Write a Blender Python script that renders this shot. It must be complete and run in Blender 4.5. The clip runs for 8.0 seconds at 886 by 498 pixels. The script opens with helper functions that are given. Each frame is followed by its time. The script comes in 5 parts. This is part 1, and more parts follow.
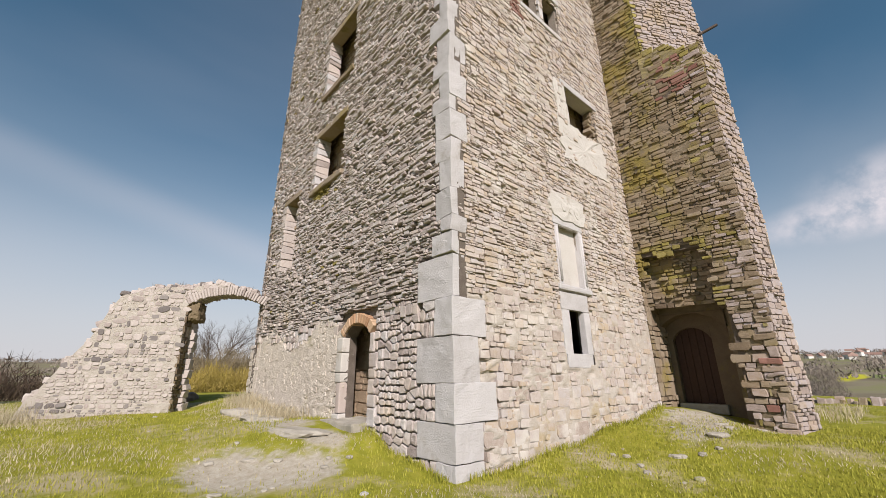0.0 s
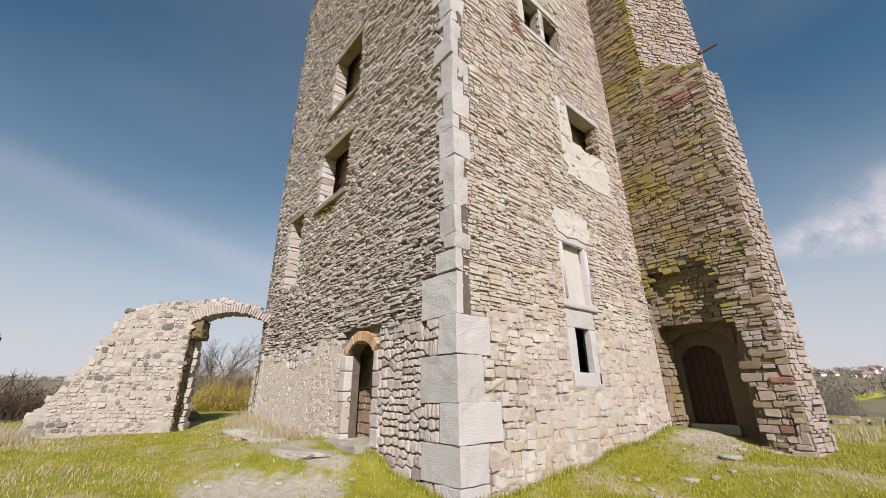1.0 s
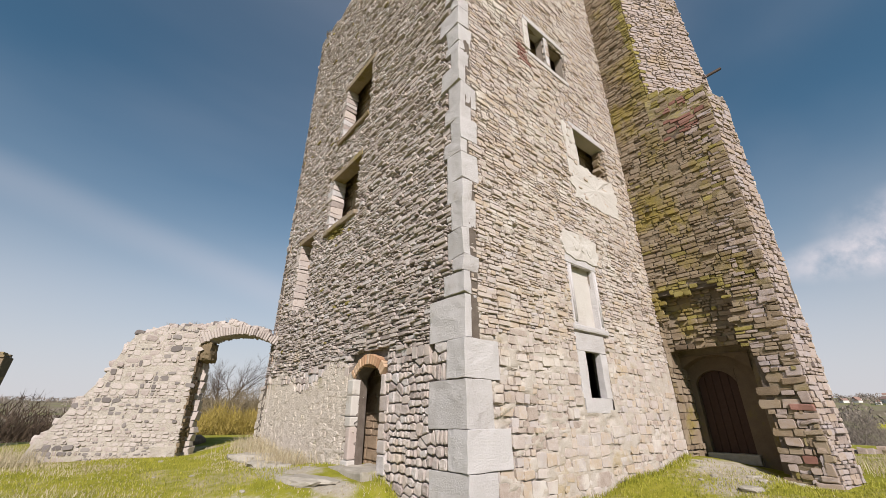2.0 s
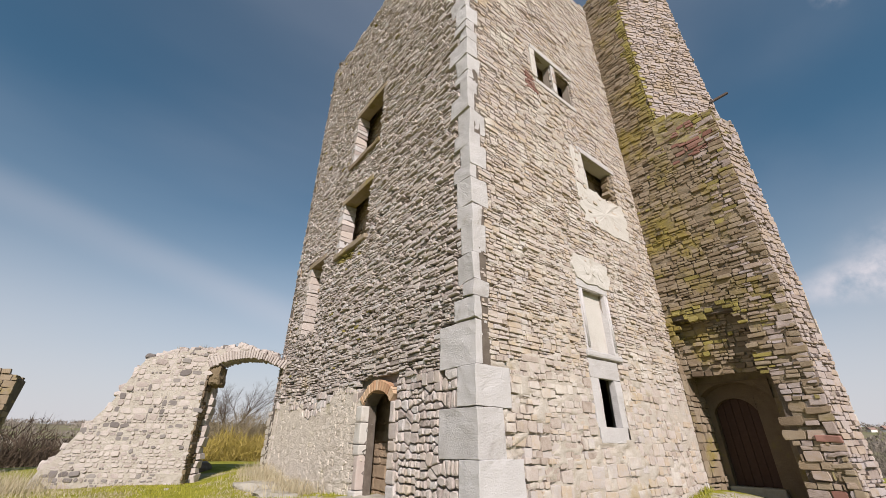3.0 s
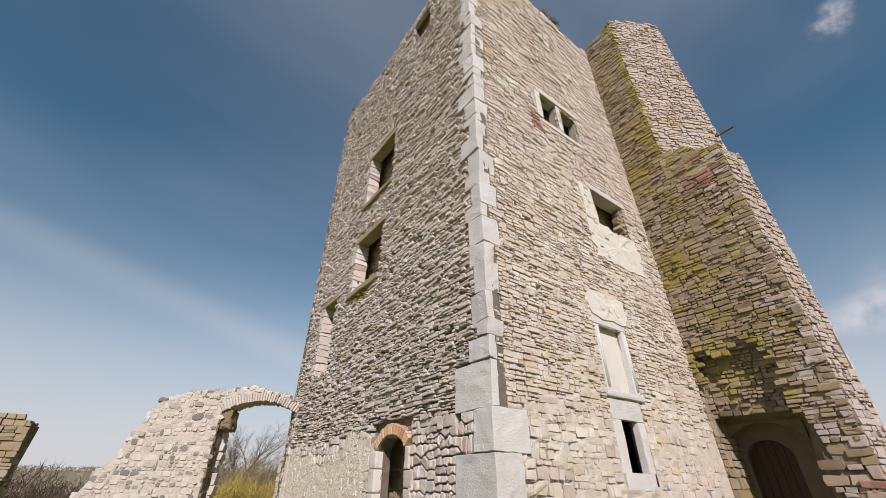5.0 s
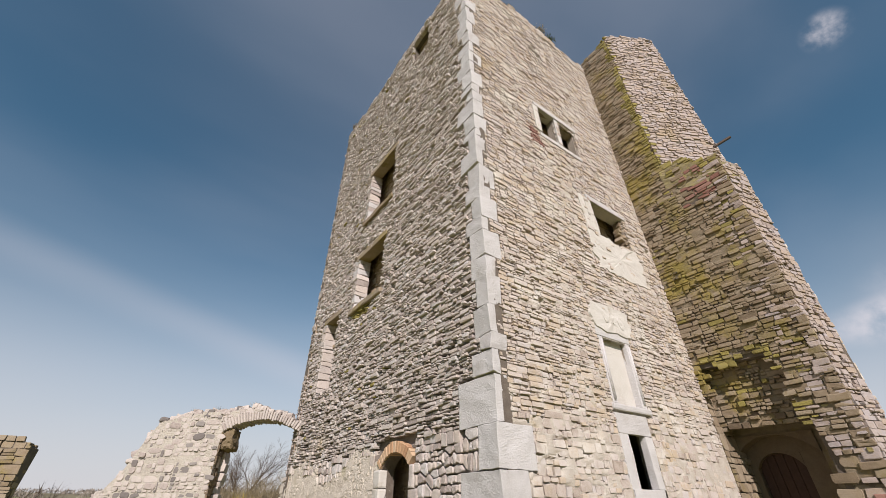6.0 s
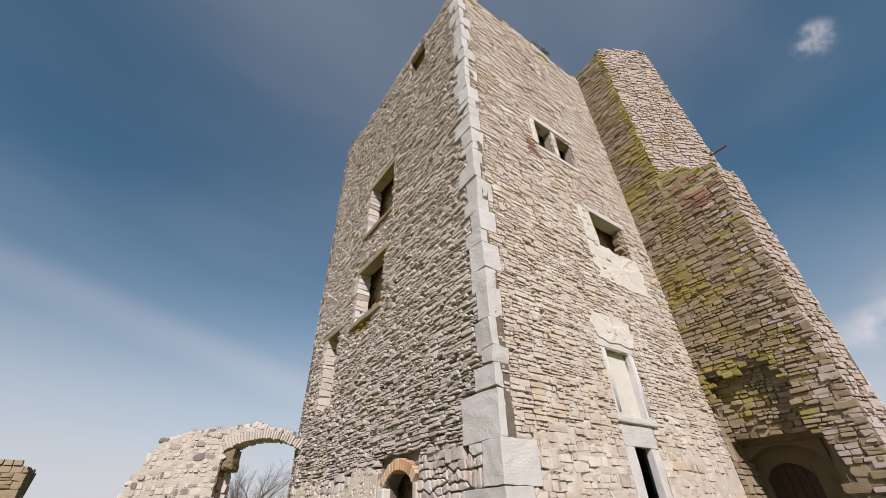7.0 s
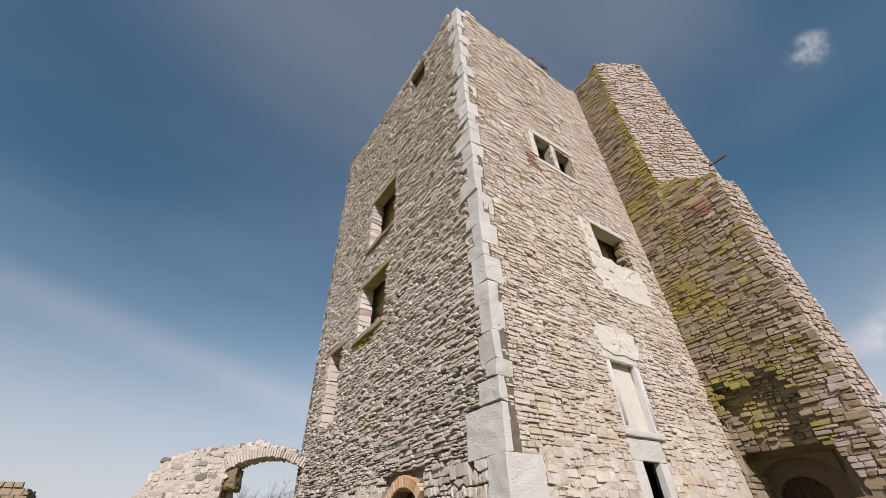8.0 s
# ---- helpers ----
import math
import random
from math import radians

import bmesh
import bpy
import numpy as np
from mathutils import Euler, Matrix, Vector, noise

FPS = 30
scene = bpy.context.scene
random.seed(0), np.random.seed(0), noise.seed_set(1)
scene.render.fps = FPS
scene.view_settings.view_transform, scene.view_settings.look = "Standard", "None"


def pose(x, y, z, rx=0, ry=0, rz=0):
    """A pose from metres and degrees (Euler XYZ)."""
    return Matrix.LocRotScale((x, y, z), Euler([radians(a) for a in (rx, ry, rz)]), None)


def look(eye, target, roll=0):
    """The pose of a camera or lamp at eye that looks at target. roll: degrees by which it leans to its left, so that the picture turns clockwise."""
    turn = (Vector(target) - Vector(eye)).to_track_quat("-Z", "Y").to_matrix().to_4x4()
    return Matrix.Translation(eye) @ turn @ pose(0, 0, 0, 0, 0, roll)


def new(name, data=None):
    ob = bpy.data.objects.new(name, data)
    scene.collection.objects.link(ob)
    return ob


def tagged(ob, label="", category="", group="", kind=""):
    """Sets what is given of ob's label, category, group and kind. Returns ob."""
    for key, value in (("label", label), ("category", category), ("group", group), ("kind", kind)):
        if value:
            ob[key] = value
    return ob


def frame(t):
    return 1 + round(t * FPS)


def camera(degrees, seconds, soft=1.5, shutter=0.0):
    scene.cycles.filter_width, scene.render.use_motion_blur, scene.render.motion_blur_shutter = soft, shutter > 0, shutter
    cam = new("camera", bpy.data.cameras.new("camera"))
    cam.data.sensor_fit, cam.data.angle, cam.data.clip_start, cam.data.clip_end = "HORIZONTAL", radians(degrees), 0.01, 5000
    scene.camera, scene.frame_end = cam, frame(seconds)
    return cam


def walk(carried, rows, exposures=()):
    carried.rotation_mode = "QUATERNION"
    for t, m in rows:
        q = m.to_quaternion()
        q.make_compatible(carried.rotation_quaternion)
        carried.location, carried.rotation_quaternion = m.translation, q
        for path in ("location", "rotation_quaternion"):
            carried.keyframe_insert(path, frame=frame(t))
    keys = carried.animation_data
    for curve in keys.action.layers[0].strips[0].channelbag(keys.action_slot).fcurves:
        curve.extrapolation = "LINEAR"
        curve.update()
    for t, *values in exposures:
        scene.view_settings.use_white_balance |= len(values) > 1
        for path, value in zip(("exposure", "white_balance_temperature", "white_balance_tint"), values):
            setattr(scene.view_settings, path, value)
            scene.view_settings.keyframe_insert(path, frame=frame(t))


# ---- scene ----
# ---------------- camera and walk
cam = camera(96.2, 8.0, soft=0.55)
PATH = [
    (0.0, (-4.273, -4.627, 1.482), (-2.383, -2.479, 2.383), -0.5),
    (0.5, (-4.271, -4.62, 1.49), (-2.4, -2.477, 2.443), -0.52),
    (1.0, (-4.266, -4.623, 1.502), (-2.424, -2.485, 2.52), -0.47),
    (1.5, (-4.274, -4.634, 1.506), (-2.469, -2.5, 2.596), -0.31),
    (3.0, (-4.325, -4.638, 1.557), (-2.659, -2.521, 2.876), 0.45),
    (3.5, (-4.343, -4.645, 1.572), (-2.718, -2.538, 2.957), 0.51),
    (4.0, (-4.362, -4.646, 1.583), (-2.778, -2.552, 3.034), 0.48),
    (4.5, (-4.371, -4.66, 1.588), (-2.823, -2.578, 3.093), 0.4),
    (6.0, (-4.382, -4.679, 1.602), (-2.904, -2.648, 3.243), -0.49),
    (6.5, (-4.376, -4.689, 1.604), (-2.914, -2.679, 3.283), -1.02),
    (7.0, (-4.383, -4.695, 1.611), (-2.936, -2.707, 3.33), -1.59),
    (7.5, (-4.378, -4.7, 1.605), (-2.951, -2.733, 3.364), -1.93),
    (8.0, (-4.386, -4.712, 1.595), (-2.986, -2.765, 3.397), -2.19),
]
walk(cam, [(t, look(eye, target, roll)) for t, eye, target, roll in PATH], exposures=[(0.0, 0.28, 6450, 18), (8.0, 0.28, 6450, 18)])

# ---------------- sky and sun
SUN = Vector((-0.43, -0.70, 0.58)).normalized()
SUN_AZ, SUN_EL = math.atan2(SUN.x, SUN.y), math.asin(SUN.z)


def direction(az, el):
    a, e = radians(az), radians(el)
    return (math.sin(a) * math.cos(e), math.cos(a) * math.cos(e), math.sin(e))


def make_world():
    world = bpy.data.worlds.new("sky")
    scene.world = world
    world.use_nodes = True
    nt = world.node_tree
    nt.nodes.clear()
    N, L = nt.nodes.new, nt.links.new
    out, bg, sky = N("ShaderNodeOutputWorld"), N("ShaderNodeBackground"), N("ShaderNodeTexSky")
    sky.sky_type, sky.sun_disc = "NISHITA", False
    sky.sun_elevation, sky.sun_rotation = SUN_EL, SUN_AZ
    sky.altitude, sky.air_density, sky.dust_density, sky.ozone_density = 300, 1.0, 1.2, 2.5
    bg.inputs["Strength"].default_value = 0.085
    tc = N("ShaderNodeTexCoord")

    def puff(az, el, size, power, squash=1.0):
        """A soft cloud round one direction: 1 at its heart, 0 outside."""
        d = N("ShaderNodeVectorMath"); d.operation = "SUBTRACT"
        L(tc.outputs["Generated"], d.inputs[0]); d.inputs[1].default_value = direction(az, el)
        s = N("ShaderNodeVectorMath"); s.operation = "MULTIPLY"
        L(d.outputs[0], s.inputs[0]); s.inputs[1].default_value = (1, 1, squash)
        ln = N("ShaderNodeVectorMath"); ln.operation = "LENGTH"
        L(s.outputs[0], ln.inputs[0])
        m = N("ShaderNodeMapRange"); m.interpolation_type = "SMOOTHSTEP"
        L(ln.outputs["Value"], m.inputs["Value"])
        m.inputs["From Min"].default_value, m.inputs["From Max"].default_value = size, size * 0.2
        m.inputs["To Min"].default_value, m.inputs["To Max"].default_value = 0, power
        return m.outputs["Result"]

    def math_node(op, a, b):
        m = N("ShaderNodeMath"); m.operation = op
        for k, v in ((0, a), (1, b)):
            if isinstance(v, (int, float)):
                m.inputs[k].default_value = v
            else:
                L(v, m.inputs[k])
        return m.outputs[0]

    # high thin streaks over the whole sky
    mp = N("ShaderNodeMapping")
    L(tc.outputs["Generated"], mp.inputs["Vector"])
    mp.inputs["Rotation"].default_value = (radians(20), radians(32), radians(25))
    mp.inputs["Scale"].default_value = (1.1, 3.2, 5.0)
    wisp = N("ShaderNodeTexNoise")
    L(mp.outputs[0], wisp.inputs["Vector"])
    wisp.inputs["Scale"].default_value, wisp.inputs["Detail"].default_value, wisp.inputs["Roughness"].default_value = 0.9, 4, 0.4
    wr = N("ShaderNodeMapRange"); wr.interpolation_type = "SMOOTHSTEP"
    L(wisp.outputs["Fac"], wr.inputs["Value"])
    wr.inputs["From Min"].default_value, wr.inputs["From Max"].default_value = 0.30, 0.80
    wr.inputs["To Max"].default_value = 0.10
    # ragged cumulus
    cn = N("ShaderNodeTexNoise")
    L(tc.outputs["Generated"], cn.inputs["Vector"])
    cn.inputs["Scale"].default_value, cn.inputs["Detail"].default_value, cn.inputs["Roughness"].default_value = 9, 8, 0.6
    rag = N("ShaderNodeMapRange"); rag.interpolation_type = "SMOOTHSTEP"
    L(cn.outputs["Fac"], rag.inputs["Value"])
    rag.inputs["From Min"].default_value, rag.inputs["From Max"].default_value = 0.35, 0.62
    cum = math_node("ADD", puff(90, 15.0, 0.2, 1.0, 4.0), puff(96.8, 42.1, 0.04, 1.0))
    cum = math_node("ADD", cum, puff(99, 17.5, 0.26, 0.9, 3.4))
    cum = math_node("MULTIPLY", cum, rag.outputs["Result"])
    # one long faint streak of high cloud
    def along(vec):
        d = N("ShaderNodeVectorMath"); d.operation = "DOT_PRODUCT"
        L(tc.outputs["Generated"], d.inputs[0]); d.inputs[1].default_value = vec
        return d.outputs["Value"]

    def fade(v, lo, hi, top):
        m = N("ShaderNodeMapRange"); m.interpolation_type = "SMOOTHSTEP"
        L(v, m.inputs["Value"])
        m.inputs["From Min"].default_value, m.inputs["From Max"].default_value, m.inputs["To Max"].default_value = lo, hi, top
        return m.outputs["Result"]

    across = Vector(direction(-10.5, 21.6)).cross(Vector(direction(14.2, 15.8))).normalized()
    streak = math_node("MULTIPLY", fade(math_node("ABSOLUTE", along(across), 0), 0.055, 0.0, 0.14), fade(along(direction(0, 19)), 0.8, 0.97, 1.0))
    streak = math_node("MULTIPLY", streak, math_node("ADD", wisp.outputs["Fac"], 0.45))
    total = math_node("ADD", math_node("ADD", wr.outputs["Result"], streak), puff(40, 72, 0.8, 0.10))
    total = math_node("MINIMUM", math_node("ADD", total, cum), 0.95)
    # haze that whitens the sky towards the horizon
    sep = N("ShaderNodeSeparateXYZ")
    L(tc.outputs["Generated"], sep.inputs[0])
    hz = N("ShaderNodeMapRange"); hz.interpolation_type = "SMOOTHERSTEP"
    L(sep.outputs["Z"], hz.inputs["Value"])
    hz.inputs["From Min"].default_value, hz.inputs["From Max"].default_value = 0.56, -0.10
    hz.inputs["To Min"].default_value, hz.inputs["To Max"].default_value = 0.0, 0.96
    haze = N("ShaderNodeMix"); haze.data_type = "RGBA"
    L(hz.outputs["Result"], haze.inputs["Factor"])
    tone = N("ShaderNodeMix"); tone.data_type = "RGBA"; tone.blend_type = "MULTIPLY"
    tone.inputs["Factor"].default_value = 1.0
    L(sky.outputs["Color"], tone.inputs["A"]); tone.inputs["B"].default_value = (0.65, 0.98, 0.885, 1)
    L(tone.outputs["Result"], haze.inputs["A"]); haze.inputs["B"].default_value = (6.2, 6.2, 6.3, 1)
    mix = N("ShaderNodeMix"); mix.data_type = "RGBA"
    L(total, mix.inputs["Factor"])
    L(haze.outputs["Result"], mix.inputs["A"]); mix.inputs["B"].default_value = (7.2, 7.1, 7.2, 1)
    L(mix.outputs["Result"], bg.inputs["Color"])
    L(bg.outputs[0], out.inputs[0])


make_world()
sun_data = bpy.data.lights.new("sun", "SUN")
sun_data.energy, sun_data.angle, sun_data.color = 5.0, radians(0.6), (1.0, 0.94, 0.85)
sun = new("sun", sun_data)
sun.matrix_world = look(SUN * 60, (0, 0, 0))


# ---------------- materials
def ramp_node(nt, stops):
    r = nt.nodes.new("ShaderNodeValToRGB")
    e = r.color_ramp.elements
    while len(e) < len(stops):
        e.new(0.5)
    for k, (p, c) in zip(e, stops):
        k.position, k.color = p, (*c, 1)
    return r


def material(name, stops, scale=6.0, rough=0.9, per_piece=0.0, bump=0.3, bump_scale=40.0, stain=None, stain_scale=0.6, stain_range=(0.5, 0.7), second=None, second_scale=1.5, second_range=(0.55, 0.7), metal=0.0, bump_distance=0.02):
    """Mottled mineral or plant surface: a colour ramp run by noise and by a random value for each piece, stains and fine relief."""
    m = bpy.data.materials.new(name)
    m.use_nodes = True
    nt = m.node_tree
    N, L = nt.nodes.new, nt.links.new
    b = nt.nodes["Principled BSDF"]
    b.inputs["Roughness"].default_value, b.inputs["Metallic"].default_value = rough, metal
    b.inputs["Specular IOR Level"].default_value = 0.25
    geo = N("ShaderNodeNewGeometry")
    info = N("ShaderNodeObjectInfo")

    def noise_tex(sc, detail=5, roughness=0.6):
        n = N("ShaderNodeTexNoise")
        L(geo.outputs["Position"], n.inputs["Vector"])
        n.inputs["Scale"].default_value, n.inputs["Detail"].default_value, n.inputs["Roughness"].default_value = sc, detail, roughness
        return n

    def calc(op, a, v):
        k = N("ShaderNodeMath"); k.operation = op
        for i, q in enumerate((a, v)):
            if isinstance(q, (int, float)):
                k.inputs[i].default_value = q
            else:
                L(q, k.inputs[i])
        return k.outputs[0]

    grain = noise_tex(scale)
    fine = noise_tex(bump_scale, 6, 0.7)
    piece = calc("FRACT", calc("ADD", geo.outputs["Random Per Island"], info.outputs["Random"]), 0)
    base = calc("ADD", calc("MULTIPLY", grain.outputs["Fac"], 1 - per_piece), calc("MULTIPLY", piece, per_piece))
    base = calc("ADD", base, calc("MULTIPLY", calc("SUBTRACT", fine.outputs["Fac"], 0.5), 0.35))
    col = ramp_node(nt, stops)
    L(base, col.inputs["Fac"])
    colour = col.outputs["Color"]
    for tint, sc, rng in ((stain, stain_scale, stain_range), (second, second_scale, second_range)):
        if tint is None:
            continue
        s = noise_tex(sc, 7, 0.68)
        mr = N("ShaderNodeMapRange"); mr.interpolation_type = "SMOOTHSTEP"
        L(s.outputs["Fac"], mr.inputs["Value"])
        mr.inputs["From Min"].default_value, mr.inputs["From Max"].default_value = rng
        mr.inputs["To Max"].default_value = 0.85
        mx = N("ShaderNodeMix"); mx.data_type = "RGBA"
        L(mr.outputs["Result"], mx.inputs["Factor"])
        L(colour, mx.inputs["A"]); mx.inputs["B"].default_value = (*tint, 1)
        colour = mx.outputs["Result"]
    L(colour, b.inputs["Base Color"])
    if bump:
        bp = N("ShaderNodeBump")
        bp.inputs["Strength"].default_value, bp.inputs["Distance"].default_value = bump, bump_distance
        L(fine.outputs["Fac"], bp.inputs["Height"])
        L(bp.outputs["Normal"], b.inputs["Normal"])
    return m


STONE_RIGHT = material("limestone_cream", [(0.05, (0.245, 0.190, 0.160)), (0.25, (0.396, 0.330, 0.290)), (0.42, (0.480, 0.421, 0.396)), (0.6, (0.446, 0.355, 0.269)), (0.78, (0.438, 0.396, 0.386)), (1.0, (0.574, 0.520, 0.504))],
                       scale=7, per_piece=0.62, bump=0.8, bump_scale=45, stain=(0.404, 0.309, 0.174), stain_scale=0.7, stain_range=(0.55, 0.74), second=(0.56, 0.52, 0.475), second_scale=1.1, second_range=(0.49, 0.66))
STONE_LEFT = material("limestone_grey", [(0.05, (0.204, 0.167, 0.153)), (0.25, (0.378, 0.324, 0.302)), (0.45, (0.513, 0.459, 0.431)), (0.65, (0.444, 0.376, 0.334)), (0.8, (0.455, 0.424, 0.416)), (1.0, (0.630, 0.582, 0.555))],
                      scale=9, per_piece=0.7, bump=0.8, bump_scale=50, stain=(0.444, 0.358, 0.250), stain_scale=0.45, stain_range=(0.58, 0.76), second=(0.580, 0.540, 0.517), second_scale=1.3, second_range=(0.57, 0.72))
STONE_WARM = material("weathered_tan_stone", [(0.05, (0.195, 0.146, 0.128)), (0.25, (0.316, 0.255, 0.230)), (0.42, (0.384, 0.326, 0.314)), (0.6, (0.356, 0.274, 0.215)), (0.78, (0.350, 0.305, 0.308)), (1.0, (0.457, 0.401, 0.401))],
                       scale=7, per_piece=0.62, bump=0.8, bump_scale=45, stain=(0.323, 0.239, 0.138), stain_scale=0.7, stain_range=(0.52, 0.74), second=(0.438, 0.382, 0.387), second_scale=1.1, second_range=(0.56, 0.70))
# brown stone with the shade of recess and gateway darkened into its colour
SHADE_BROWN_STONE = material("shade_darkened_brown_stone", [(0.05, (0.085, 0.06, 0.042)), (0.4, (0.145, 0.108, 0.074)), (0.7, (0.19, 0.145, 0.088)), (1.0, (0.25, 0.20, 0.14))], scale=6, per_piece=0.5, bump=0.9, bump_scale=35, stain=(0.18, 0.145, 0.04), stain_scale=1.2, stain_range=(0.54, 0.68))
STONE_TURRET = material("mossy_brown_stone", [(0.05, (0.117, 0.088, 0.060)), (0.35, (0.221, 0.167, 0.115)), (0.6, (0.287, 0.233, 0.174)), (0.85, (0.249, 0.183, 0.117)), (1.0, (0.338, 0.291, 0.235))],
                        scale=8, per_piece=0.55, bump=0.8, bump_scale=45, stain=(0.249, 0.193, 0.038), stain_scale=0.8, stain_range=(0.50, 0.66), second=(0.141, 0.115, 0.089), second_scale=1.6, second_range=(0.56, 0.68))
STONE_GATE = material("pale_fieldstone", [(0.05, (0.160, 0.134, 0.126)), (0.25, (0.311, 0.263, 0.242)), (0.5, (0.444, 0.392, 0.363)), (0.8, (0.396, 0.351, 0.328)), (1.0, (0.500, 0.448, 0.420))],
                      scale=5, per_piece=0.5, bump=0.8, bump_scale=40, stain=(0.473, 0.419, 0.386), stain_scale=0.9, stain_range=(0.5, 0.68))
STONE_DARK = material("dark_grey_fieldstone", [(0.1, (0.126, 0.109, 0.105)), (0.6, (0.202, 0.181, 0.172)), (1.0, (0.277, 0.252, 0.235))], scale=8, per_piece=0.6, bump=0.6)
MOSS_STONE = material("moss_covered_stone", [(0.1, (0.134, 0.105, 0.038)), (0.4, (0.227, 0.189, 0.063)), (0.6, (0.302, 0.252, 0.076)), (0.8, (0.252, 0.210, 0.134)), (1.0, (0.302, 0.260, 0.185))], scale=5, per_piece=0.5, bump=0.9, bump_scale=55)
RED_STONE = material("red_sandstone", [(0.1, (0.165, 0.078, 0.062)), (0.5, (0.241, 0.122, 0.098)), (1.0, (0.280, 0.179, 0.148))], scale=9, per_piece=0.5, bump=0.6)
QUOIN = material("dressed_white_limestone", [(0.1, (0.343, 0.314, 0.305)), (0.4, (0.453, 0.431, 0.429)), (0.7, (0.506, 0.485, 0.487)), (1.0, (0.405, 0.372, 0.345))], scale=3, per_piece=0.3, bump=0.75, bump_scale=36, bump_distance=0.03, stain=(0.334, 0.292, 0.252), stain_scale=1.6, stain_range=(0.56, 0.76))
PLASTER = material("white_lime_plaster", [(0.1, (0.386, 0.344, 0.311)), (0.45, (0.479, 0.449, 0.416)), (1.0, (0.529, 0.504, 0.479))], scale=2.5, bump=0.7, bump_scale=24, stain=(0.336, 0.290, 0.235), stain_scale=2.2, stain_range=(0.54, 0.72))
OLD_RENDER = material("weathered_render", [(0.1, (0.381, 0.319, 0.262)), (0.45, (0.543, 0.478, 0.413)), (1.0, (0.648, 0.589, 0.533))], scale=3.5, per_piece=0.3, bump=0.9, bump_scale=22, stain=(0.410, 0.362, 0.220), stain_scale=1.2, stain_range=(0.56, 0.72), bump_distance=0.05)
MORTAR = material("lime_mortar", [(0.1, (0.076, 0.059, 0.049)), (0.5, (0.126, 0.102, 0.084)), (1.0, (0.202, 0.172, 0.147))], scale=5, bump=0.7, bump_scale=35, bump_distance=0.03)
GATE_MORTAR = material("smeared_pale_mortar", [(0.1, (0.306, 0.267, 0.229)), (0.5, (0.414, 0.374, 0.326)), (1.0, (0.504, 0.463, 0.414))], scale=4, bump=0.9, bump_scale=25, bump_distance=0.05)
SMEARED_LIME = material("smeared_lime_mortar", [(0.1, (0.282, 0.235, 0.186)), (0.4, (0.415, 0.364, 0.311)), (0.7, (0.498, 0.455, 0.414)), (1.0, (0.547, 0.512, 0.480))], scale=4, bump=0.9, bump_scale=30, bump_distance=0.03, stain=(0.390, 0.306, 0.182), stain_scale=0.8, stain_range=(0.54, 0.72))
TURRET_MORTAR = material("brown_earthy_mortar", [(0.1, (0.120, 0.092, 0.061)), (0.5, (0.198, 0.158, 0.110)), (1.0, (0.276, 0.230, 0.170))], scale=5, bump=0.8, bump_scale=30, bump_distance=0.03, stain=(0.221, 0.175, 0.041), stain_scale=0.8, stain_range=(0.52, 0.66))
LEFT_MORTAR = material("washed_out_mortar", [(0.1, (0.10, 0.08, 0.07)), (0.5, (0.18, 0.15, 0.13)), (1.0, (0.30, 0.26, 0.235))], scale=2.5, bump=0.8, bump_scale=35, bump_distance=0.03)
PALE_MORTAR = material("pale_lime_mortar", [(0.1, (0.151, 0.122, 0.099)), (0.5, (0.260, 0.223, 0.189)), (1.0, (0.403, 0.361, 0.319))], scale=3, bump=0.7, bump_scale=35, bump_distance=0.03)
BRICK = material("old_orange_brick", [(0.1, (0.336, 0.185, 0.109)), (0.5, (0.437, 0.277, 0.168)), (1.0, (0.487, 0.378, 0.277))], scale=8, per_piece=0.6, bump=0.5)
DOOR_WOOD = material("dark_brown_planks", [(0.1, (0.03, 0.0136, 0.00936)), (0.5, (0.051, 0.0258, 0.0187)), (1.0, (0.072, 0.0422, 0.0324))], scale=14, rough=0.7, per_piece=0.3, bump=0.3, bump_scale=60)
INSIDE = material("brown_inner_masonry", [(0.1, (0.208, 0.152, 0.096)), (0.5, (0.352, 0.264, 0.184)), (1.0, (0.48, 0.384, 0.288))], scale=4, bump=0.8, bump_scale=14, bump_distance=0.05)
IRON = material("rusty_iron", [(0.1, (0.03, 0.025, 0.022)), (0.6, (0.07, 0.05, 0.04)), (1.0, (0.12, 0.075, 0.05))], scale=20, rough=0.7, metal=0.5, bump=0.2)
GRASS = material("spring_grass", [(0.1, (0.109, 0.126, 0.013)), (0.4, (0.218, 0.223, 0.022)), (0.65, (0.302, 0.281, 0.038)), (1.0, (0.420, 0.361, 0.151))], scale=0.9, per_piece=0.45, rough=0.8, bump=0)
DRY_GRASS = material("dry_straw_grass", [(0.1, (0.252, 0.202, 0.118)), (0.5, (0.386, 0.328, 0.218)), (1.0, (0.487, 0.437, 0.319))], scale=1.2, per_piece=0.6, rough=0.85, bump=0)
PINK_STONE = material("pale_pink_stone", [(0.1, (0.353, 0.277, 0.244)), (0.6, (0.437, 0.370, 0.336)), (1.0, (0.504, 0.454, 0.420))], scale=7, per_piece=0.4, bump=0.6)
ROCK = material("flat_grey_rock", [(0.1, (0.235, 0.210, 0.168)), (0.5, (0.336, 0.307, 0.260)), (1.0, (0.437, 0.403, 0.353))], scale=4, bump=0.8, bump_scale=30, stain=(0.235, 0.227, 0.067), stain_scale=1.5, stain_range=(0.58, 0.7))
BARK = material("grey_brown_bark", [(0.1, (0.10, 0.08, 0.065)), (0.6, (0.19, 0.155, 0.13)), (1.0, (0.28, 0.24, 0.21))], scale=6, bump=0.4)
